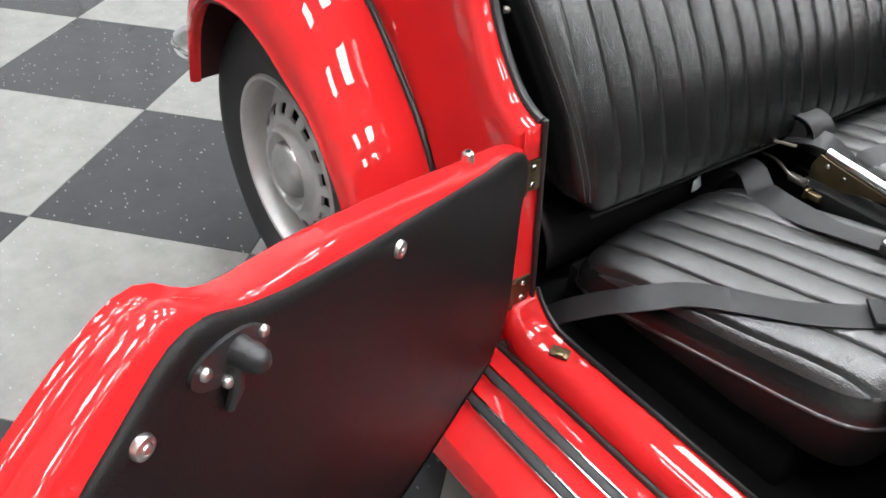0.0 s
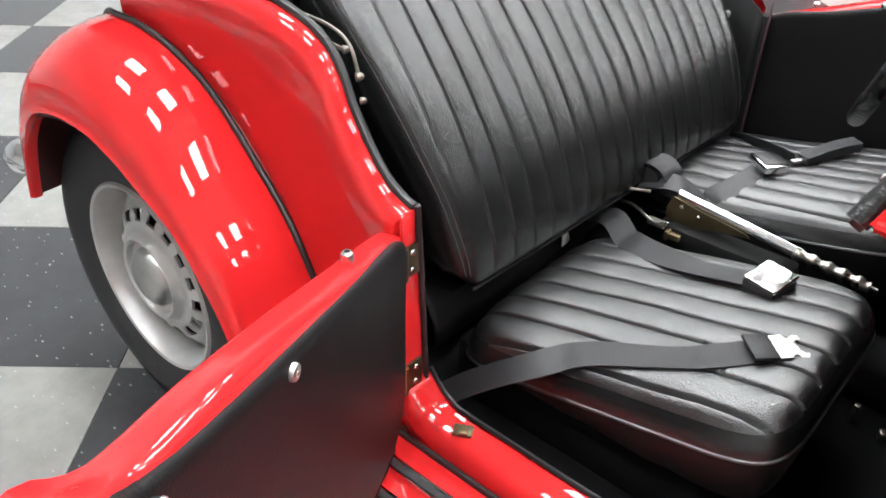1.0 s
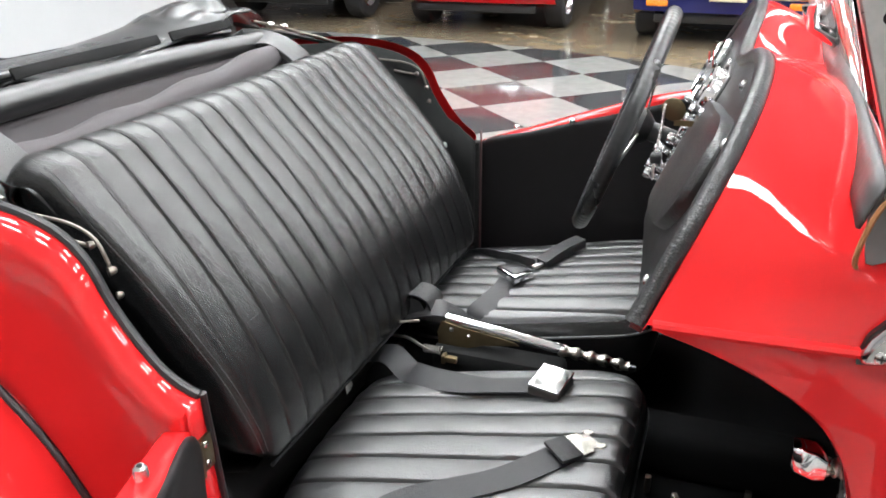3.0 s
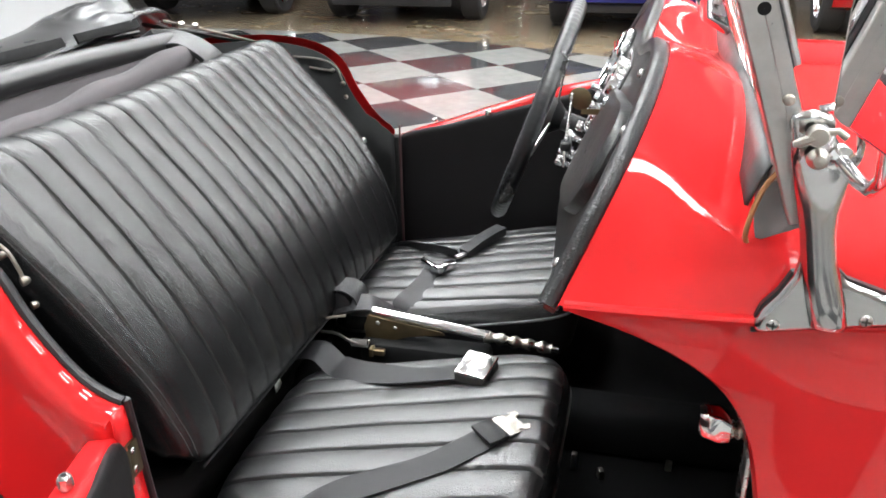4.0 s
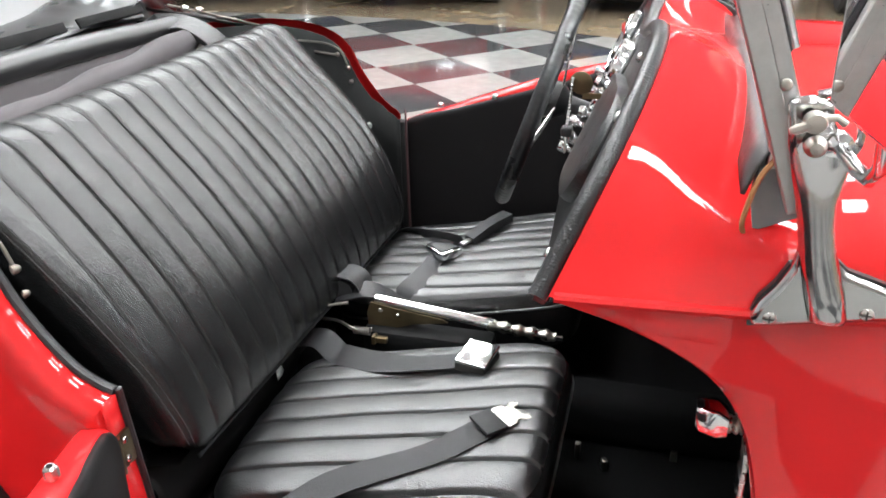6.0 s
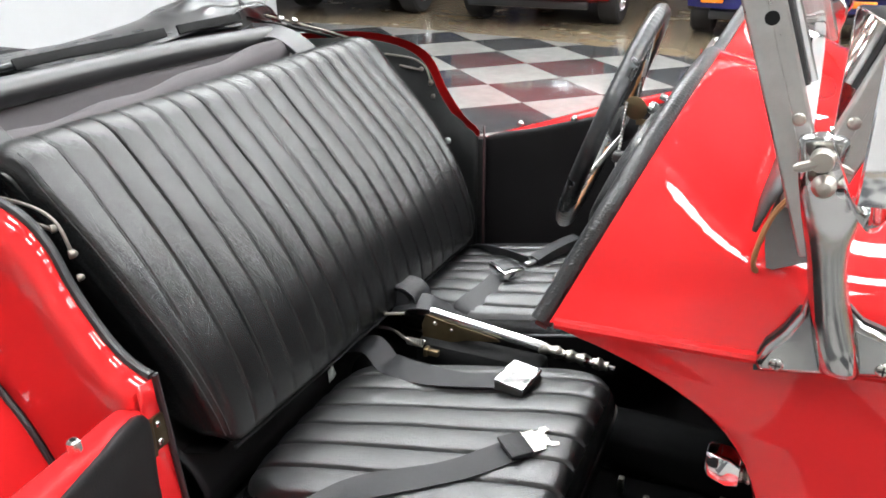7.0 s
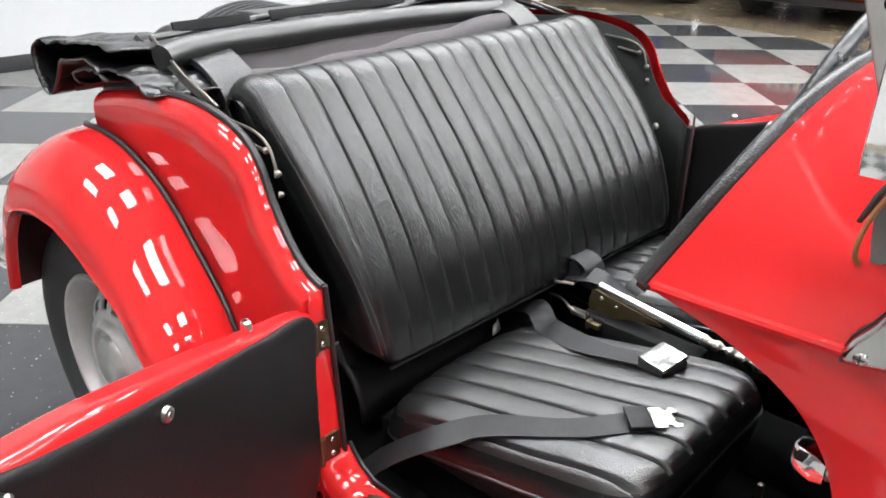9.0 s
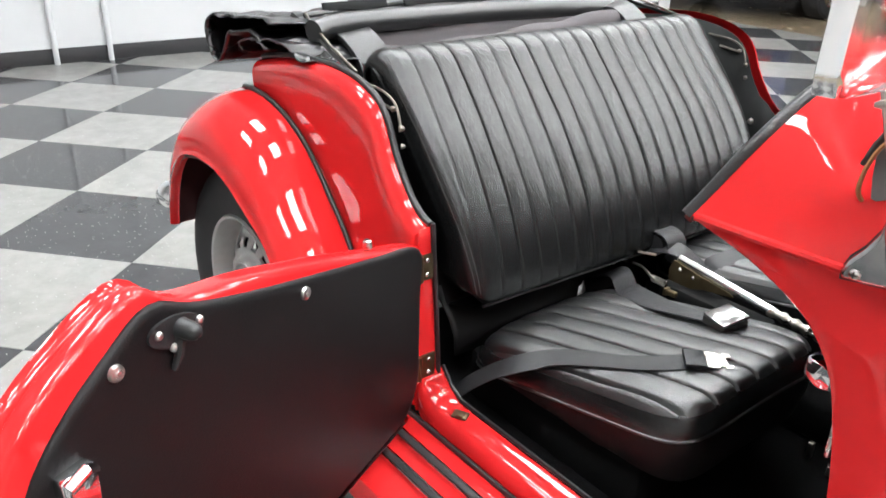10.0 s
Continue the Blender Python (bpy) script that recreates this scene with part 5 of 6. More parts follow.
def cushion(cy, label):
    near = cy < 0
    hx, hy, cx = (0.262, 0.212, 0.246) if near else (0.262, 0.202, 0.238)
    t = thing("seat_cushion", label, "car seat cushion", (cx, cy, 0.44), group="seat cushions")
    grooves = [-0.435 + 0.055 * k for k in range(7)] if near else [cy - 0.168 + 0.048 * k for k in range(8)]
    n = 110

    def place(a, b):
        r = max(abs(a), abs(b))
        f = (abs(a) ** 7 + abs(b) ** 7) ** (1 / 7)
        k = r / f if f else 0
        return cx + hx * a * k, cy + hy * b * k, r

    def top(x, y, r, sewn=True):
        e = (x - cx) / hx
        w = (y - cy) / hy
        if near:
            z = 0.526 + 0.058 * e - 0.014 * max(0, e - 0.4) ** 2 + 0.014 * (1 - w * w)
            z -= 0.012 * max(0, (r - 0.7) / 0.3) ** 2 + 0.044 * (1 - math.sqrt(1 - min(1, max(0, (r - 0.86) / 0.14)) ** 2))
            line = y + 0.016 * (1 - e) + 0.006 * math.sin(e * 2.2)
        else:
            z = 0.545 + 0.052 * e + 0.008 * e * e - 0.02 * max(0, e - 0.4) ** 2 + 0.012 * (1 - w * w)
            z -= 0.012 * max(0, (r - 0.66) / 0.34) ** 2 + 0.033 * (1 - math.sqrt(1 - min(1, max(0, (r - 0.86) / 0.14)) ** 2))
            line = y + 0.012 * math.sin(e * 1.6)
        fade = max(0, 1 - max(0, (r - 0.93)) / 0.03)
        z += pleat(line, grooves, 0.0098, 0.0027) * (fade if sewn else 0)
        z += 0.0022 * noise.noise(V((x * 9, y * 9, 3.1))) * fade
        return z

    axis = [math.copysign(1 - (1 - abs(u)) ** 1.5, u) for u in (-1 + 2 * k / (n - 1) for k in range(n))]
    bm = bmesh.new()
    rows = []
    for a in axis:
        row = []
        for b in [math.copysign(1 - (1 - abs(k / 180)) ** 1.15, k) for k in range(-180, 181)]:
            x, y, r = place(a * 0.958, b * 0.958)
            row.append(V((x, y, top(x, y, r))))
        rows.append(row)
    loft(bm, rows)
    part("pleated_cover", bm, SHINY, t, angle=80)
    # plain border sewn round the pleats
    bm = bmesh.new()
    rows = []
    for size in (0.95, 0.958, 0.966, 0.974, 0.981, 0.987, 0.992, 0.996, 0.999, 1.0):
        row = []
        for k in range(240):
            c, s = math.cos(math.pi * k / 120), math.sin(math.pi * k / 120)
            m = max(abs(c), abs(s))
            x, y, r = place(c / m * size, s / m * size)
            row.append(V((x, y, top(x, y, r, False))))
        rows.append(row)
    loft(bm, rows, close_v=True)
    part("border", bm, VINYL, t, "plain vinyl border", angle=80)
    ring = []
    for k in range(120):
        w = 2 * math.pi * k / 120
        c, s = math.cos(w), math.sin(w)
        m = max(abs(c), abs(s))
        x, y, r = place(c / m, s / m)
        ring.append(V((x, y, top(x, y, 1.0, False))))
    bm = bmesh.new()
    tube(bm, [q - V((0, 0, 0.0022)) for q in ring], 0.003, 7, closed=True)
    part("piping", bm, SHINY, t, "black piping round the cushion edge")
    bm = bmesh.new()
    rows = [ring]
    for dz, k in ((0.012, 1.002), (0.03, 0.995), (0.06, 0.978), (0.1, 0.95)):
        rows.append([V(((q.x - cx) * k + cx, (q.y - cy) * k + cy, max(0.432, q.z - dz))) for q in ring])
    loft(bm, rows, close_v=True)
    part("cushion_side", bm, PANEL, t)
    bm = bmesh.new()
    loft(bm, [rows[-1], [q.lerp(V((cx, cy, 0.432)), 0.98) for q in rows[-1]]], close_v=True)
    part("cushion_base", bm, PANEL, t)
    return t, top, (cx, hx)


near_seat, top_near, _ = cushion(-0.262, "black pleated vinyl passenger seat cushion with seat belts on it")
far_seat, top_far, _ = cushion(0.30, "black pleated vinyl driver's seat cushion")


def over(x, y, lift=0.004):
    cx, cy, hx, hy, f = (0.246, -0.262, 0.262, 0.212, top_near) if y < 0 else (0.238, 0.30, 0.262, 0.202, top_far)
    a, b = abs((x - cx) / hx), abs((y - cy) / hy)
    r = min(1.0, (a**7 + b**7) ** (1 / 7))
    return V((x, y, f(x, y, r, False) + lift + 0.003))


def on_seat(pts, count=26, lift=0.003):
    return [over(p.x, p.y, lift) for p in smooth(pts, count)]


# passenger's belt with the chrome buckle
belt = thing("seat_belt", "black webbing lap belt with a square chrome buckle", "seat belt", (0.2, -0.15, 0.55))
pts = [V((-0.06, -0.02, 0.455)), V((-0.018, -0.042, 0.492)), V((0.03, -0.064, 0.513))]
pts += on_seat([(0.078, -0.098), (0.131, -0.128), (0.18, -0.144), (0.234, -0.156), (0.29, -0.158), (0.338, -0.158)], 22, 0.010)
sm = smooth([tuple(p) for p in pts], 44)
bm = bmesh.new()
ribbon(bm, sm, 0.046, 0.002, [V((-0.05, -0.55 * math.sin(min(1, k / 34) * math.pi), 1)).normalized() for k in range(44)])
part("webbing", bm, WEBBING, belt)
turn = Matrix.Rotation(radians(-14), 3, "Z") @ Matrix.Rotation(radians(-4), 3, "Y")
bc = over(0.353, -0.160) + V((0, 0, 0.012))
bm = bmesh.new()
box(bm, bc + V((0, 0, -0.006)), (0.054, 0.06, 0.016), turn, 0.003)
buckle = part("buckle_case", bm, DARKIRON, belt, "dark buckle case")
bm = bmesh.new()
box(bm, bc + V((0, 0, 0.006)), (0.056, 0.06, 0.007), turn @ Matrix.Rotation(radians(9), 3, "X") @ Matrix.Rotation(radians(4), 3, "Y"), 0.0025, 3)
part("buckle_plate", bm, POLISHED, buckle, "scratched chrome lift plate")

# passenger's belt with the tongue
belt = thing("seat_belt", "black webbing lap belt with a steel tongue", "seat belt", (0.2, -0.4, 0.52))
pts = [V((-0.015, -0.505, 0.335)), V((0.04, -0.506, 0.40)), V((0.10, -0.501, 0.458)), V((0.15, -0.487, 0.497))]
pts += on_seat([(0.19, -0.452), (0.225, -0.435), (0.265, -0.42), (0.34, -0.388), (0.39, -0.349), (0.419, -0.322)], 26, 0.005)
bm = bmesh.new()
ribbon(bm, smooth([tuple(p) for p in pts], 46), 0.047, 0.002, [V((0.0, -0.75 * max(0, 1 - k / 34), 1)).normalized() for k in range(46)])
part("webbing", bm, WEBBING, belt)
d = V((0.055, 0.055, 0)).normalized()
tc = over(0.419, -0.322) + d * 0.02 + V((0, 0, 0.004))
turn = Matrix.Rotation(math.atan2(d.y, d.x), 3, "Z")
bm = bmesh.new()
box(bm, tc - d * 0.034 + V((0, 0, 0.001)), (0.035, 0.05, 0.006), turn, 0.002)
part("sewn_end", bm, WEBBING, belt)
bm = bmesh.new()
tongue = [(-0.016, -0.027), (0.004, -0.027), (0.004, -0.02), (0.012, -0.02), (0.014, -0.027), (0.026, -0.026), (0.028, -0.016), (0.018, -0.013), (0.018, 0.013), (0.028, 0.016), (0.026, 0.026), (0.014, 0.027), (0.012, 0.02), (0.004, 0.02), (0.004, 0.027), (-0.016, 0.027)]
slab(bm, tongue, lambda u, v, w: tc + turn @ V((u * 0.95, v * 0.86, w)), -0.0014, 0.0014)
part("tongue", bm, NICKEL, belt, "stamped steel tongue")

# driver's belts
belt = thing("seat_belt", "black webbing lap belt with a black and chrome buckle", "seat belt", (0.1, 0.25, 0.54))
pts = [V((-0.01, 0.06, 0.52)), V((0.04, 0.052, 0.55)), V((0.09, 0.062, 0.558))] + on_seat([(0.135, 0.105), (0.16, 0.15), (0.172, 0.195), (0.176, 0.235)], 14, 0.006)
bm = bmesh.new()
ribbon(bm, smooth([tuple(p) for p in pts], 30), 0.044, 0.002, [V((0.25, -0.25, 1)).normalized()] * 30)
part("webbing", bm, WEBBING, belt)
bc = over(0.182, 0.256) + V((0, 0, 0.012))
turn = Matrix.Rotation(radians(-39), 3, "Z")
bm = bmesh.new()
box(bm, bc, (0.066, 0.052, 0.016), turn, 0.003)
buckle = part("buckle_case", bm, CHROME, belt)
bm = bmesh.new()
box(bm, bc + V((0, 0, 0.0085)), (0.05, 0.044, 0.005), turn, 0.002)
part("buckle_plate", bm, TRIM, buckle)
belt = thing("seat_belt", "black webbing lap belt with its tongue on the driver's seat", "seat belt", (0.22, 0.42, 0.54))
bm = bmesh.new()
pts = [V((0.02, 0.455, 0.49)), V((0.055, 0.42, 0.52))] + on_seat([(0.10, 0.382), (0.16, 0.345), (0.215, 0.308)], 10, 0.008)
ribbon(bm, smooth([tuple(p) for p in pts], 24), 0.03, 0.002, [V((0.5, 0.75, 0.35))] * 24)
part("webbing", bm, WEBBING, belt)
bm = bmesh.new()
ribbon(bm, [over(x, y, l) for x, y, l in ((0.228, 0.312, 0.008), (0.248, 0.342, 0.016), (0.27, 0.378, 0.02), (0.292, 0.414, 0.02))], 0.03, 0.02)
part("sewn_end", bm, WEBBING, belt)
bm = bmesh.new()
box(bm, over(0.222, 0.301) + V((0, 0, 0.006)), (0.03, 0.012, 0.006), Matrix.Rotation(1.0, 3, "Z"), 0.001)
part("tongue", bm, STEEL, belt)
# coiled end of belt by the handbrake
coil = thing("belt_coil", "coiled loop of black belt webbing beside the handbrake", "seat belt", (0.03, 0.06, 0.55))
bm = bmesh.new()
loop = [V((0.03 + 0.038 * math.cos(t), 0.075, 0.555 + 0.03 * math.sin(t))) for t in np.linspace(-0.4, 4.0, 26)]
rows = []
for p in loop:
    o = (p - V((0.03, 0.075, 0.555))).normalized() * 0.0012
    rows.append([p + V((0, -0.03, 0)) + o, p + V((0.004, 0.03, 0)) + o, p + V((0.004, 0.03, 0)) - o, p + V((0, -0.03, 0)) - o])
loft(bm, rows, close_v=True, cap=True)
part("webbing", bm, WEBBING, coil)
bm = bmesh.new()
tube(bm, [V((0.03, 0.047, 0.553)), V((0.032, 0.103, 0.553))], 0.024, 12)
part("webbing_core", bm, WEBBING, coil)
card = thing("paper_tag", "small white card tucked behind the seat cushion", "card", (-0.045, -0.1, 0.445))
bm = bmesh.new()
loft(bm, [[V((-0.044 - 0.008 * t, -0.112 + 0.010 * t, 0.438 + 0.018 * t)), V((-0.042 - 0.008 * t, -0.098 + 0.004 * t, 0.441 + 0.020 * t)), V((-0.045 - 0.008 * t, -0.084 - 0.002 * t, 0.443 + 0.024 * t))] for t in (0, 0.5, 1)])
part("card_sheet", bm, PAPER, card, thick=0.0008)


# ---------------------------------------------------------------- folded hood
hood = thing("folded_hood", "folded black vinyl soft top on its frame behind the seat", "soft top", (-0.55, 0, 0.92))
bm = bmesh.new()
tube(bm, smooth([(-0.47, -0.53, 1.0), (-0.485, -0.45, 1.008), (-0.5, -0.2, 1.006), (-0.507, 0.1, 1.0), (-0.507, 0.43, 0.985)], 30), 0.025, 18)
part("main_bow", bm, BOWCOVER, hood, "black covered hood bow")
bm = bmesh.new()
tube(bm, smooth([(-0.56, -0.5, 1.02), (-0.6, -0.2, 1.025), (-0.6, 0.15, 1.02), (-0.58, 0.42, 1.01)], 24), 0.007, 8, flat=1.0)
part("second_bow", bm, BOWCOVER, hood)
for y0, y1 in ((-0.45, -0.28), (-0.23, 0.15), (0.19, 0.41)):
    bm = bmesh.new()
    loft(bm, [[V((-0.566, lerp(y0, y1, t), 1.022 + 0.002 * math.sin(t * 7))), V((-0.574, lerp(y0, y1, t), 1.041))] for t in np.linspace(0, 1, 8)])
    part("batten", bm, BOARD, hood, thick=0.006, bevel=0.001)
bm = bmesh.new()
rows = []
for x, z in ((-0.50, 0.985), (-0.49, 0.965), (-0.475, 0.945), (-0.455, 0.93), (-0.425, 0.925), (-0.405, 0.94), (-0.40, 0.92), (-0.38, 0.86)):
    rows.append([V((x + 0.008 * noise.noise(V((y * 4, z * 9, 2))), y, z + 0.012 * noise.noise(V((y * 3.3, x * 8, 7))) + 0.012 * (y / 0.5) ** 4)) for y in np.linspace(-0.46, 0.47, 40)])
loft(bm, rows)
part("lining_cloth", bm, LINING, hood, "dark grey hood lining cloth", thick=0.004)
bm = bmesh.new()
pts = smooth([(-0.43, -0.45, 0.935), (-0.44, -0.2, 0.932), (-0.445, 0.1, 0.945), (-0.45, 0.40, 0.965)], 30)
tube(bm, pts, [0.028 + 0.004 * math.sin(k * 0.8) for k in range(30)], 12)
part("rolled_cloth", bm, LINING, hood, "rolled grey lining")


def sheet(name, x0, x1, y0, y1, z, amp, freq, seed, mat, label, droop=0.0, nx=34, ny=60):
    """Crumpled cloth over a patch of the plan."""
    bm = bmesh.new()
    rows = []
    for i in range(nx):
        u = i / (nx - 1)
        row = []
        for j in range(ny):
            v = j / (ny - 1)
            x, y = lerp(x0, x1, u), lerp(y0, y1, v)
            f = noise.noise(V((x * freq, y * freq * 0.6, seed)))
            g = abs(noise.noise(V((x * freq * 1.7 + 3, y * freq * 0.9, seed + 5))))
            edge = max(0, abs(v - 0.5) * 2 - 0.82) / 0.18
            row.append(V((x, y, z(u, v) + amp * (f + 0.8 * g) - droop * edge**1.5)))
        rows.append(row)
    loft(bm, rows)
    return part(name, bm, mat, hood, label, angle=70, thick=0.003)


sheet("folded_vinyl", -0.58, -0.92, -0.36, 0.56, lambda u, v: 0.985 - 0.02 * u + 0.02 * (v > 0.5) * (v - 0.5), 0.016, 8.0, 1.0, HOODVINYL, "folded black vinyl hood cloth", 0.05)
# heap of vinyl at the driver's side
bm = bmesh.new()
rows = []
for i in range(26):
    u = i / 25
    row = []
    for j in range(40):
        v = j / 39
        x, y = lerp(-0.57, -0.86, u), lerp(-0.12, 0.66, v)
        rise = min(1, v / 0.68) ** 1.3 * (1 if v < 0.68 else max(0, 1 - ((v - 0.68) / 0.3) ** 2))
        hgt = 0.068 * rise * math.sin(min(1, 0.12 + u) * math.pi) ** 0.5
        rough = min(1, max(0, (v - 0.5) / 0.15))
        f = abs(noise.noise(V((x * 13, y * 11, 4.4)))) * 0.034 * rough + 0.006 * noise.noise(V((x * 6, y * 4, 2.4)))
        row.append(V((x, y, 0.994 + hgt + f - 0.07 * max(0, v - 0.85) / 0.15)))
    rows.append(row)
loft(bm, rows)
part("crumpled_vinyl", bm, HOODVINYL, hood, "crumpled shiny black vinyl", angle=70, thick=0.003)
# folds of vinyl with open ends at the passenger's rear corner
def end_fold(hem, depth, sink, seed, count=90):
    bm = bmesh.new()
    rows = []
    line = smooth(hem, count)
    for j in range(26):
        t = j / 25
        row = []
        for i, p in enumerate(line):
            u = i / (count - 1)
            wave = 0.013 * noise.noise(V((u * 8, t * 3.0, seed))) + 0.005 * noise.noise(V((u * 24, t * 6, seed + 3)))
            y = -0.592 + depth * t + 0.02 * noise.noise(V((u * 5, 0, seed + 9))) * (1 - t)
            lean = 0.05 * t
            row.append(V((p.x + wave * 0.6 + lean * (p.x + 0.5), y, p.y + wave - sink * t * (0.4 + 0.6 * t) * (1 if p.y > 0.9 else 0.3))))
        rows.append(row)
    loft(bm, rows)
    part("hood_fold", bm, HOODVINYL, hood, "open-ended fold of shiny black vinyl", angle=75, thick=0.003)


end_fold([(-0.53, 1.012), (-0.57, 1.018), (-0.62, 1.014), (-0.74, 1.003), (-0.84, 0.991), (-0.885, 0.975), (-0.895, 0.945), (-0.883, 0.915), (-0.862, 0.888), (-0.842, 0.88), (-0.822, 0.898), (-0.80, 0.93), (-0.775, 0.957), (-0.73, 0.975), (-0.68, 0.978), (-0.62, 0.97), (-0.58, 0.95)], 0.30, 0.03, 1.0)
end_fold([(-0.69, 0.932), (-0.695, 0.947), (-0.665, 0.960), (-0.60, 0.966), (-0.53, 0.976), (-0.47, 0.975), (-0.42, 0.962), (-0.395, 0.958)], 0.20, 0.02, 2.0, 60)
# straps
for y in (-0.44, 0.42):
    bm = bmesh.new()
    ribbon(bm, smooth([(-0.545, y - 0.02, 0.95), (-0.515, y - 0.01, 0.99), (-0.475, y, 0.995), (-0.43, y + 0.005, 0.977), (-0.388, y + 0.01, 0.938), (-0.362, y + 0.012, 0.87)], 24), 0.084, 0.012, [V((0.7, 0, 0.7))] * 24)
    part("strap", bm, DASHSKIN, hood, "broad black vinyl strap", bevel=0.003)
for side in (-1, 1):
    bm = bmesh.new()
    ribbon(bm, smooth([(-0.30, side * 0.55, 0.958), (-0.38, side * 0.54, 0.973), (-0.48, side * 0.52, 0.992), (-0.62, side * 0.50, 1.014)], 16), 0.009, 0.004, [V((0.2, side, 0.6))] * 16)
    part("frame_bar", bm, DARKIRON, hood, "dark metal hood frame bar")
    bm = bmesh.new()
    tube(bm, [(-0.27, side * 0.552, 0.957), (-0.4, side * 0.535, 0.987), (-0.56, side * 0.5, 1.024)], 0.0032, 8)
    part("frame_rod", bm, OLDSTEEL, hood, "bright steel hood frame rod")
    for x, y, z in ((-0.5, 0.48, 1.022), (-0.475, 0.5, 1.016)):
        screw("frame_stud", V((x, side * y, z)), (0.3, 0, 1), 0.009, STEEL, hood)

# spare wheel on the tail
spare = thing("spare_wheel", "spare wheel with worn black tyre on the tail", "wheel", (-1.06, 0.07, 0.65))
bm = bmesh.new()
tread = [(0.212, 0.06), (0.27, 0.084), (0.30, 0.08), (0.316, 0.068)]
for w in (0.062, 0.034, 0.006, -0.022, -0.05):
    tread += [(0.327, w), (0.328, w - 0.008), (0.327, w - 0.017), (0.315, w - 0.019), (0.315, w - 0.026)]
tread += [(0.31, -0.078), (0.27, -0.084), (0.212, -0.06)]
revolve(bm, tread, (-1.06, 0.07, 0.652), (-1, 0, 0), 72)
part("tyre", bm, RUBBER, spare)
bm = bmesh.new()
revolve(bm, [(0.217, 0.05), (0.2, 0.03), (0.15, 0.02), (0.0001, 0.02)], (-1.06, 0.07, 0.652), (-1, 0, 0), 40)
part("wheel_disc", bm, SILVER, spare)


# ---------------------------------------------------------------- parked cars in the background
def parked(at, paint_m, label, bright, front_end):
    x, y, _ = at
    t = thing("parked_car", label, "car", at, group="parked cars")
    prof = [(0.0, 0.40), (-0.03, 0.48), (0.0, 0.75), (0.08, 0.9), (0.6, 0.96), (1.2, 1.0), (1.8, 1.36), (2.9, 1.38), (3.6, 1.0), (4.2, 0.92), (4.35, 0.7), (4.35, 0.4)]
    bm = bmesh.new()
    rows = []
    for u in np.linspace(-1, 1, 17):
        w = 0.86 * u
        k = 1 - 0.25 * abs(u) ** 5
        rows.append([V((x + w * (1 - 0.16 * max(0, z - 0.9)), y + q + 0.12 * abs(u) ** 4 * (1 if q < 2 else -1), 0.4 + (z - 0.4) * k)) for q, z in smooth(prof, 40)])
    loft(bm, rows)
    part("body", bm, paint_m, t)
    bm = bmesh.new()
    box(bm, (x, y + 2.25, 0.31), (1.3, 3.2, 0.2), None, 0.03)
    part("underbody", bm, DARKIRON, t)
    bm = bmesh.new()
    pts = [V((x + 0.87 * u, y - 0.09 + 0.1 * abs(u) ** 4, 0.50)) for u in np.linspace(-1, 1, 15)]
    tube(bm, pts, 0.04, 10, flat=1.2)
    part("bumper", bm, bright, t)
    bm = bmesh.new()
    rows = []
    for u in np.linspace(-1, 1, 17):
        dy = 0.12 * abs(u) ** 4
        rows.append([V((x + 0.85 * u, y - 0.035 + dy, 0.56)), V((x + 0.85 * u, y - 0.04 + dy, 0.42)), V((x + 0.85 * u, y - 0.01 + dy, 0.32)), V((x + 0.85 * u, y + 0.08 + dy, 0.285))])
    loft(bm, rows)
    part("valance", bm, paint_m, t, thick=0.01)
    bm = bmesh.new()
    box(bm, (x, y + 0.1, 0.25), (1.3, 0.05, 0.08), None, 0.015)
    part("air_dam", bm, TRIM, t)
    for sx in (-1, 1):
        for wy in (0.75, 3.4):
            c = V((x + sx * 0.76, y + wy, 0.33))
            bm = bmesh.new()
            revolve(bm, [(0.2, 0.1), (0.3, 0.11), (0.325, 0.09), (0.33, 0), (0.325, -0.09), (0.3, -0.11), (0.2, -0.1)], c, (sx, 0, 0), 28)
            tyre = part("tyre", bm, RUBBER, t)
            bm = bmesh.new()
            revolve(bm, [(0.205, 0.1), (0.2, 0.06), (0.12, 0.07), (0.05, 0.09), (0.0001, 0.09)], c, (sx, 0, 0), 20)
            part("rim", bm, CHROME, tyre)
        bm = bmesh.new()
        box(bm, (x + sx * 0.62, y - 0.045, 0.40), (0.2, 0.05, 0.06), None, 0.015)
        part("lamp", bm, AMBER if front_end else REDLENS, t)
    bm = bmesh.new()
    box(bm, (x, y - 0.137, 0.5), (0.32, 0.012, 0.13), None, 0.004)
    pl = part("number_plate", bm, PLATE, t)
    for dx in (-0.09, 0.0, 0.09):
        bm = bmesh.new()
        box(bm, (x + dx, y - 0.143, 0.5), (0.06, 0.004, 0.06))
        part("plate_bar", bm, NAVY, pl)
    bm = bmesh.new()
    for q, z, q2, z2 in ((1.25, 1.02, 1.78, 1.34),):
        loft(bm, [[V((x - 0.7, y + q - 0.012, z)), V((x + 0.7, y + q - 0.012, z))], [V((x - 0.6, y + q2 - 0.012, z2)), V((x + 0.6, y + q2 - 0.012, z2))]])
    part("rear_window", bm, DARKIRON, t)
    return t


parked((-4.45, 7.0, 0), DARK_CAR, "dark blue parked car with chrome wheels", CHROME, False)
parked((-2.05, 6.9, 0), RED_CAR, "red parked car with chrome bumper and wheels", CHROME, False)
parked((3.0, 6.6, 0), RED_CAR, "dark red parked car with chrome bumper", CHROME, False)
parked((0.45, 6.7, 0), NAVY, "dark blue parked car with chrome bumper", CHROME, True)

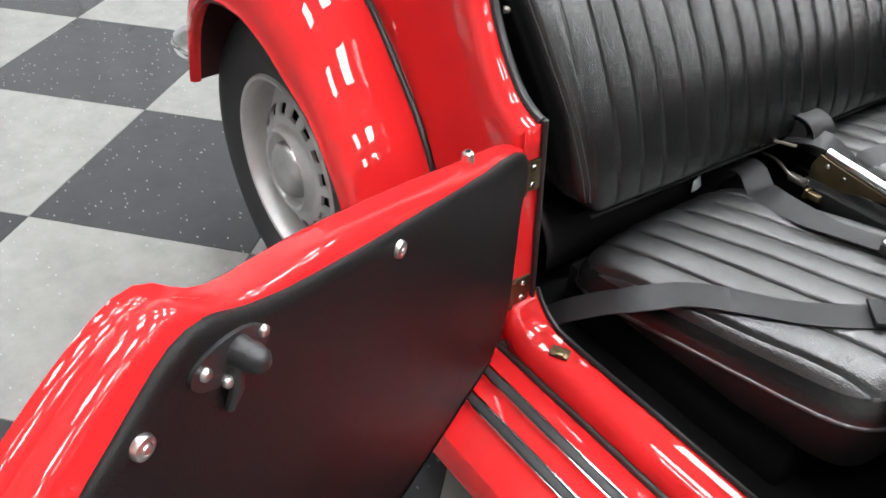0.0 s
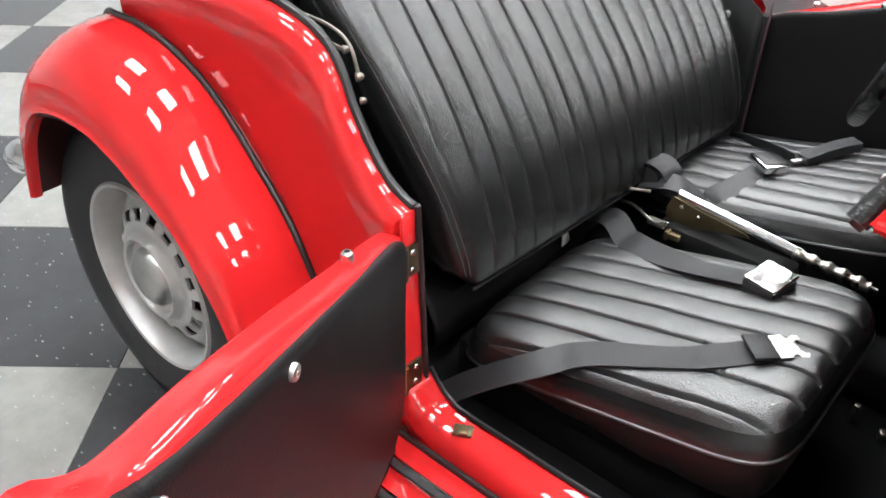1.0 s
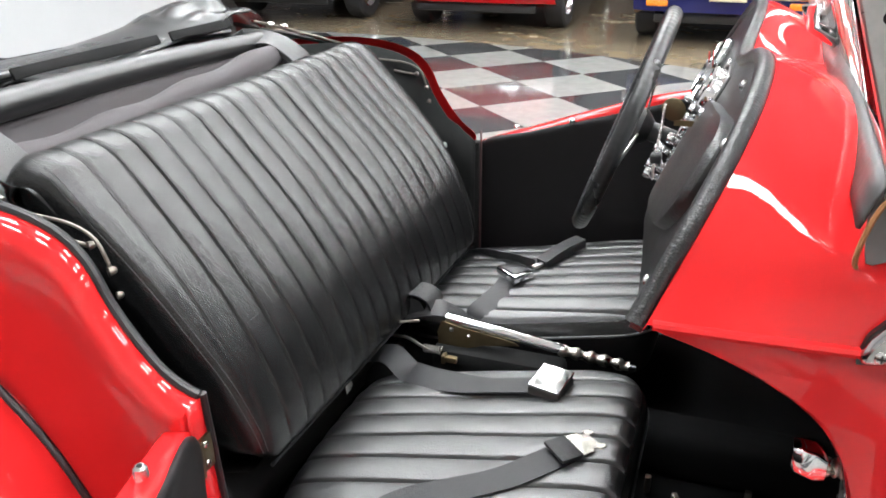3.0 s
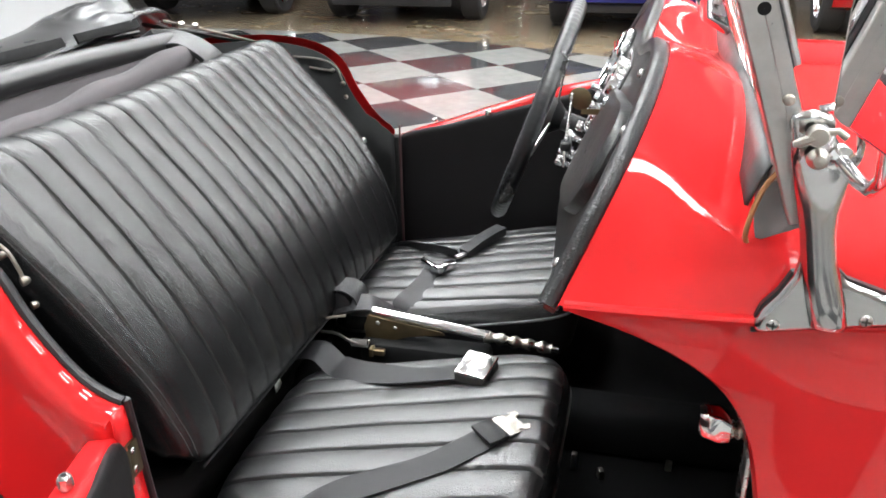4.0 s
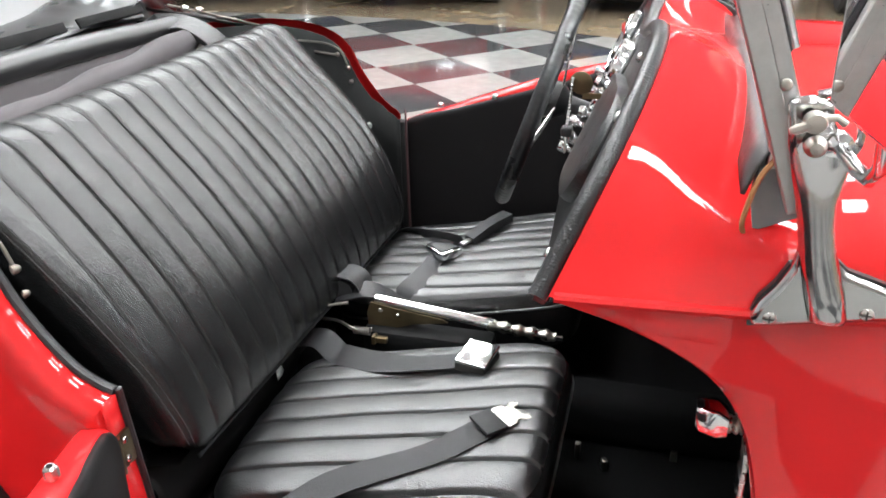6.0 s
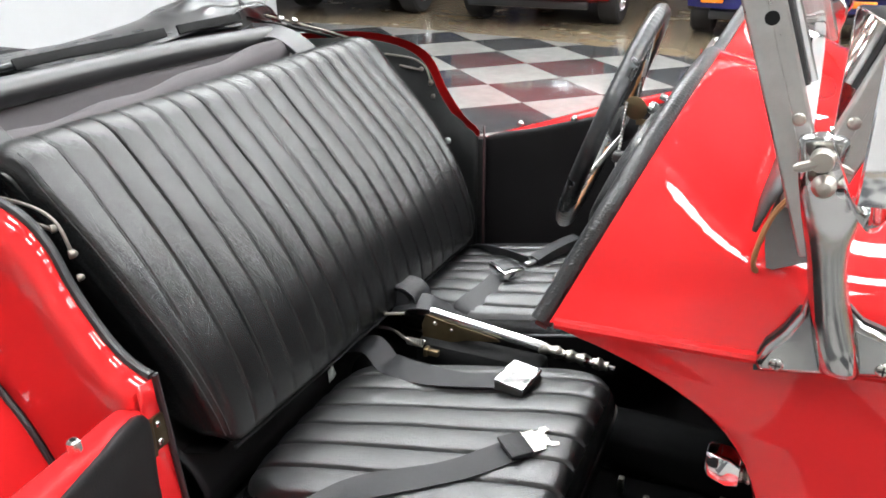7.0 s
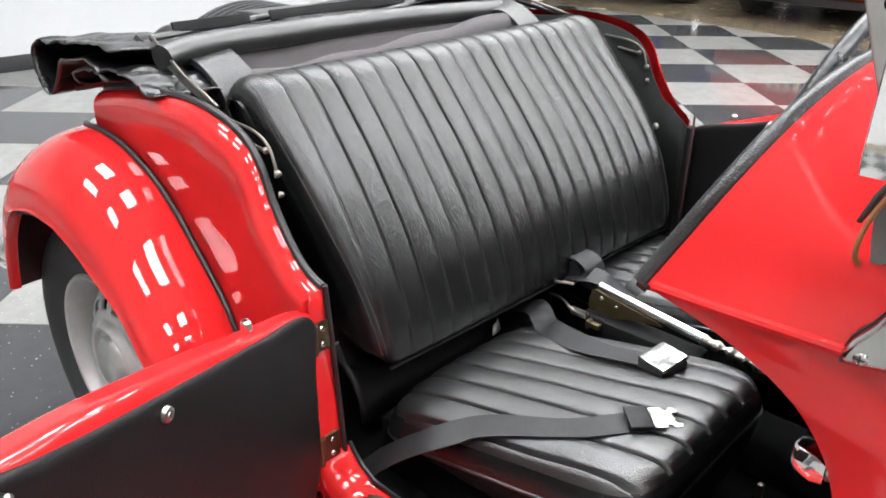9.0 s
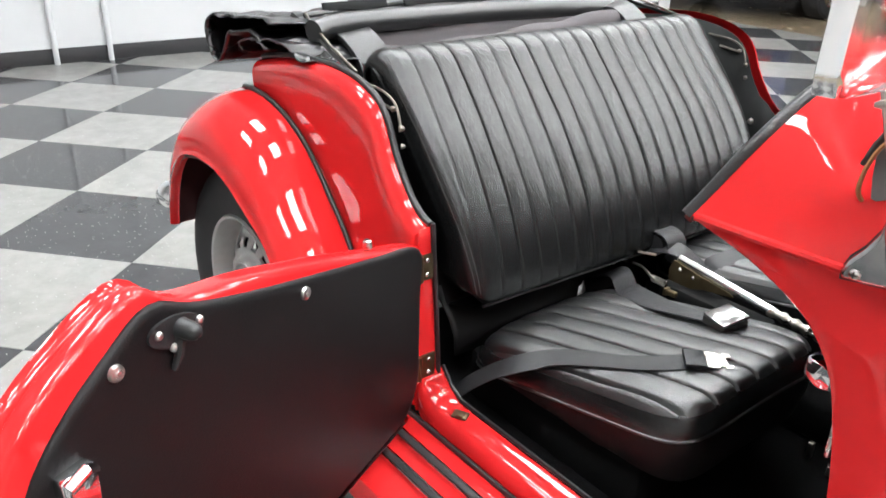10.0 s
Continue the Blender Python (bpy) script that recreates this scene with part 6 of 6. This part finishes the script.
# ---------------------------------------------------------------- floor tiles
floor = bpy.data.objects["floor"]
TILE = 0.61
RIM_C, RIM_R = V((-3.6, -2.6)), 9.15
SEAM = 1.95


def clip(poly, n, d):
    """Keep the part of a polygon where n . p <= d."""
    out = []
    for a, b in zip(poly, poly[1:] + poly[:1]):
        fa, fb = n.dot(a) - d, n.dot(b) - d
        if fa <= 0:
            out.append(a)
        if (fa < 0 < fb) or (fb < 0 < fa):
            out.append(a.lerp(b, fa / (fa - fb)))
    return out


def tiles(origin, degrees, keep, odd, region):
    a = radians(degrees)
    u, v = V((math.cos(a), math.sin(a))), V((math.sin(a), -math.cos(a)))
    whole = {}
    g = 0.0008
    for i in range(-14, 22):
        for j in range(-22, 14):
            corners = [origin + u * (i + du) * TILE + v * (j + dv) * TILE for du, dv in ((0, 0), (1, 0), (1, 1), (0, 1))]
            mid = (corners[0] + corners[2]) / 2
            if not (region[0] < mid.x < region[1] and region[2] < mid.y < region[3]):
                continue
            poly = [c + (mid - c).normalized() * g * 1.4 for c in corners]
            cut = clip(poly, V((0, keep)), keep * SEAM)
            d = mid - RIM_C
            if d.length > RIM_R - 0.5 and mid.y > 3:
                cut = clip(cut, d.normalized(), d.normalized().dot(RIM_C) + RIM_R) if cut else cut
            if len(cut) < 3:
                continue
            dark = (i + j + odd) % 2 == 0
            mat = TILE_DARK if dark else TILE_LIGHT
            same = len(cut) == 4 and all((p - q).length < 1e-6 for p, q in zip(cut, poly))
            if same and dark in whole:
                me = whole[dark]
            else:
                h = 0.0015
                lower = [V((p.x - mid.x, p.y - mid.y, -0.0045)) for p in cut]
                mids = [V((p.x - mid.x, p.y - mid.y, -h)) for p in cut]
                c0 = sum(mids, V((0, 0, 0))) / len(mids)
                tops = [p + (c0 - p).normalized() * 0.0012 + V((0, 0, h)) for p in mids]
                n = len(cut)
                verts = [tuple(p) for p in lower + mids + tops]
                faces = [tuple(range(2 * n, 3 * n))]
                for k in range(n):
                    k2 = (k + 1) % n
                    faces += [(k, k2, n + k2, n + k), (n + k, n + k2, 2 * n + k2, 2 * n + k)]
                me = bpy.data.meshes.new("tile")
                me.from_pydata(verts, [], faces)
                bmx = bmesh.new()
                bmx.from_mesh(me)
                bmesh.ops.recalc_face_normals(bmx, faces=bmx.faces)
                bmx.to_mesh(me)
                bmx.free()
                me.materials.append(mat)
                if same:
                    whole[dark] = me
            ob = new("tile", me)
            ob.parent = floor
            ob.location = (mid.x, mid.y, 0)


tiles(V((-2.578, -0.58)), 42.0, 1, 0, (-6.2, 3.6, -4.0, 2.6))
tiles(V((-1.016, 3.886)), 44.0, -1, 1, (-6.2, 3.6, 1.3, 7.2))
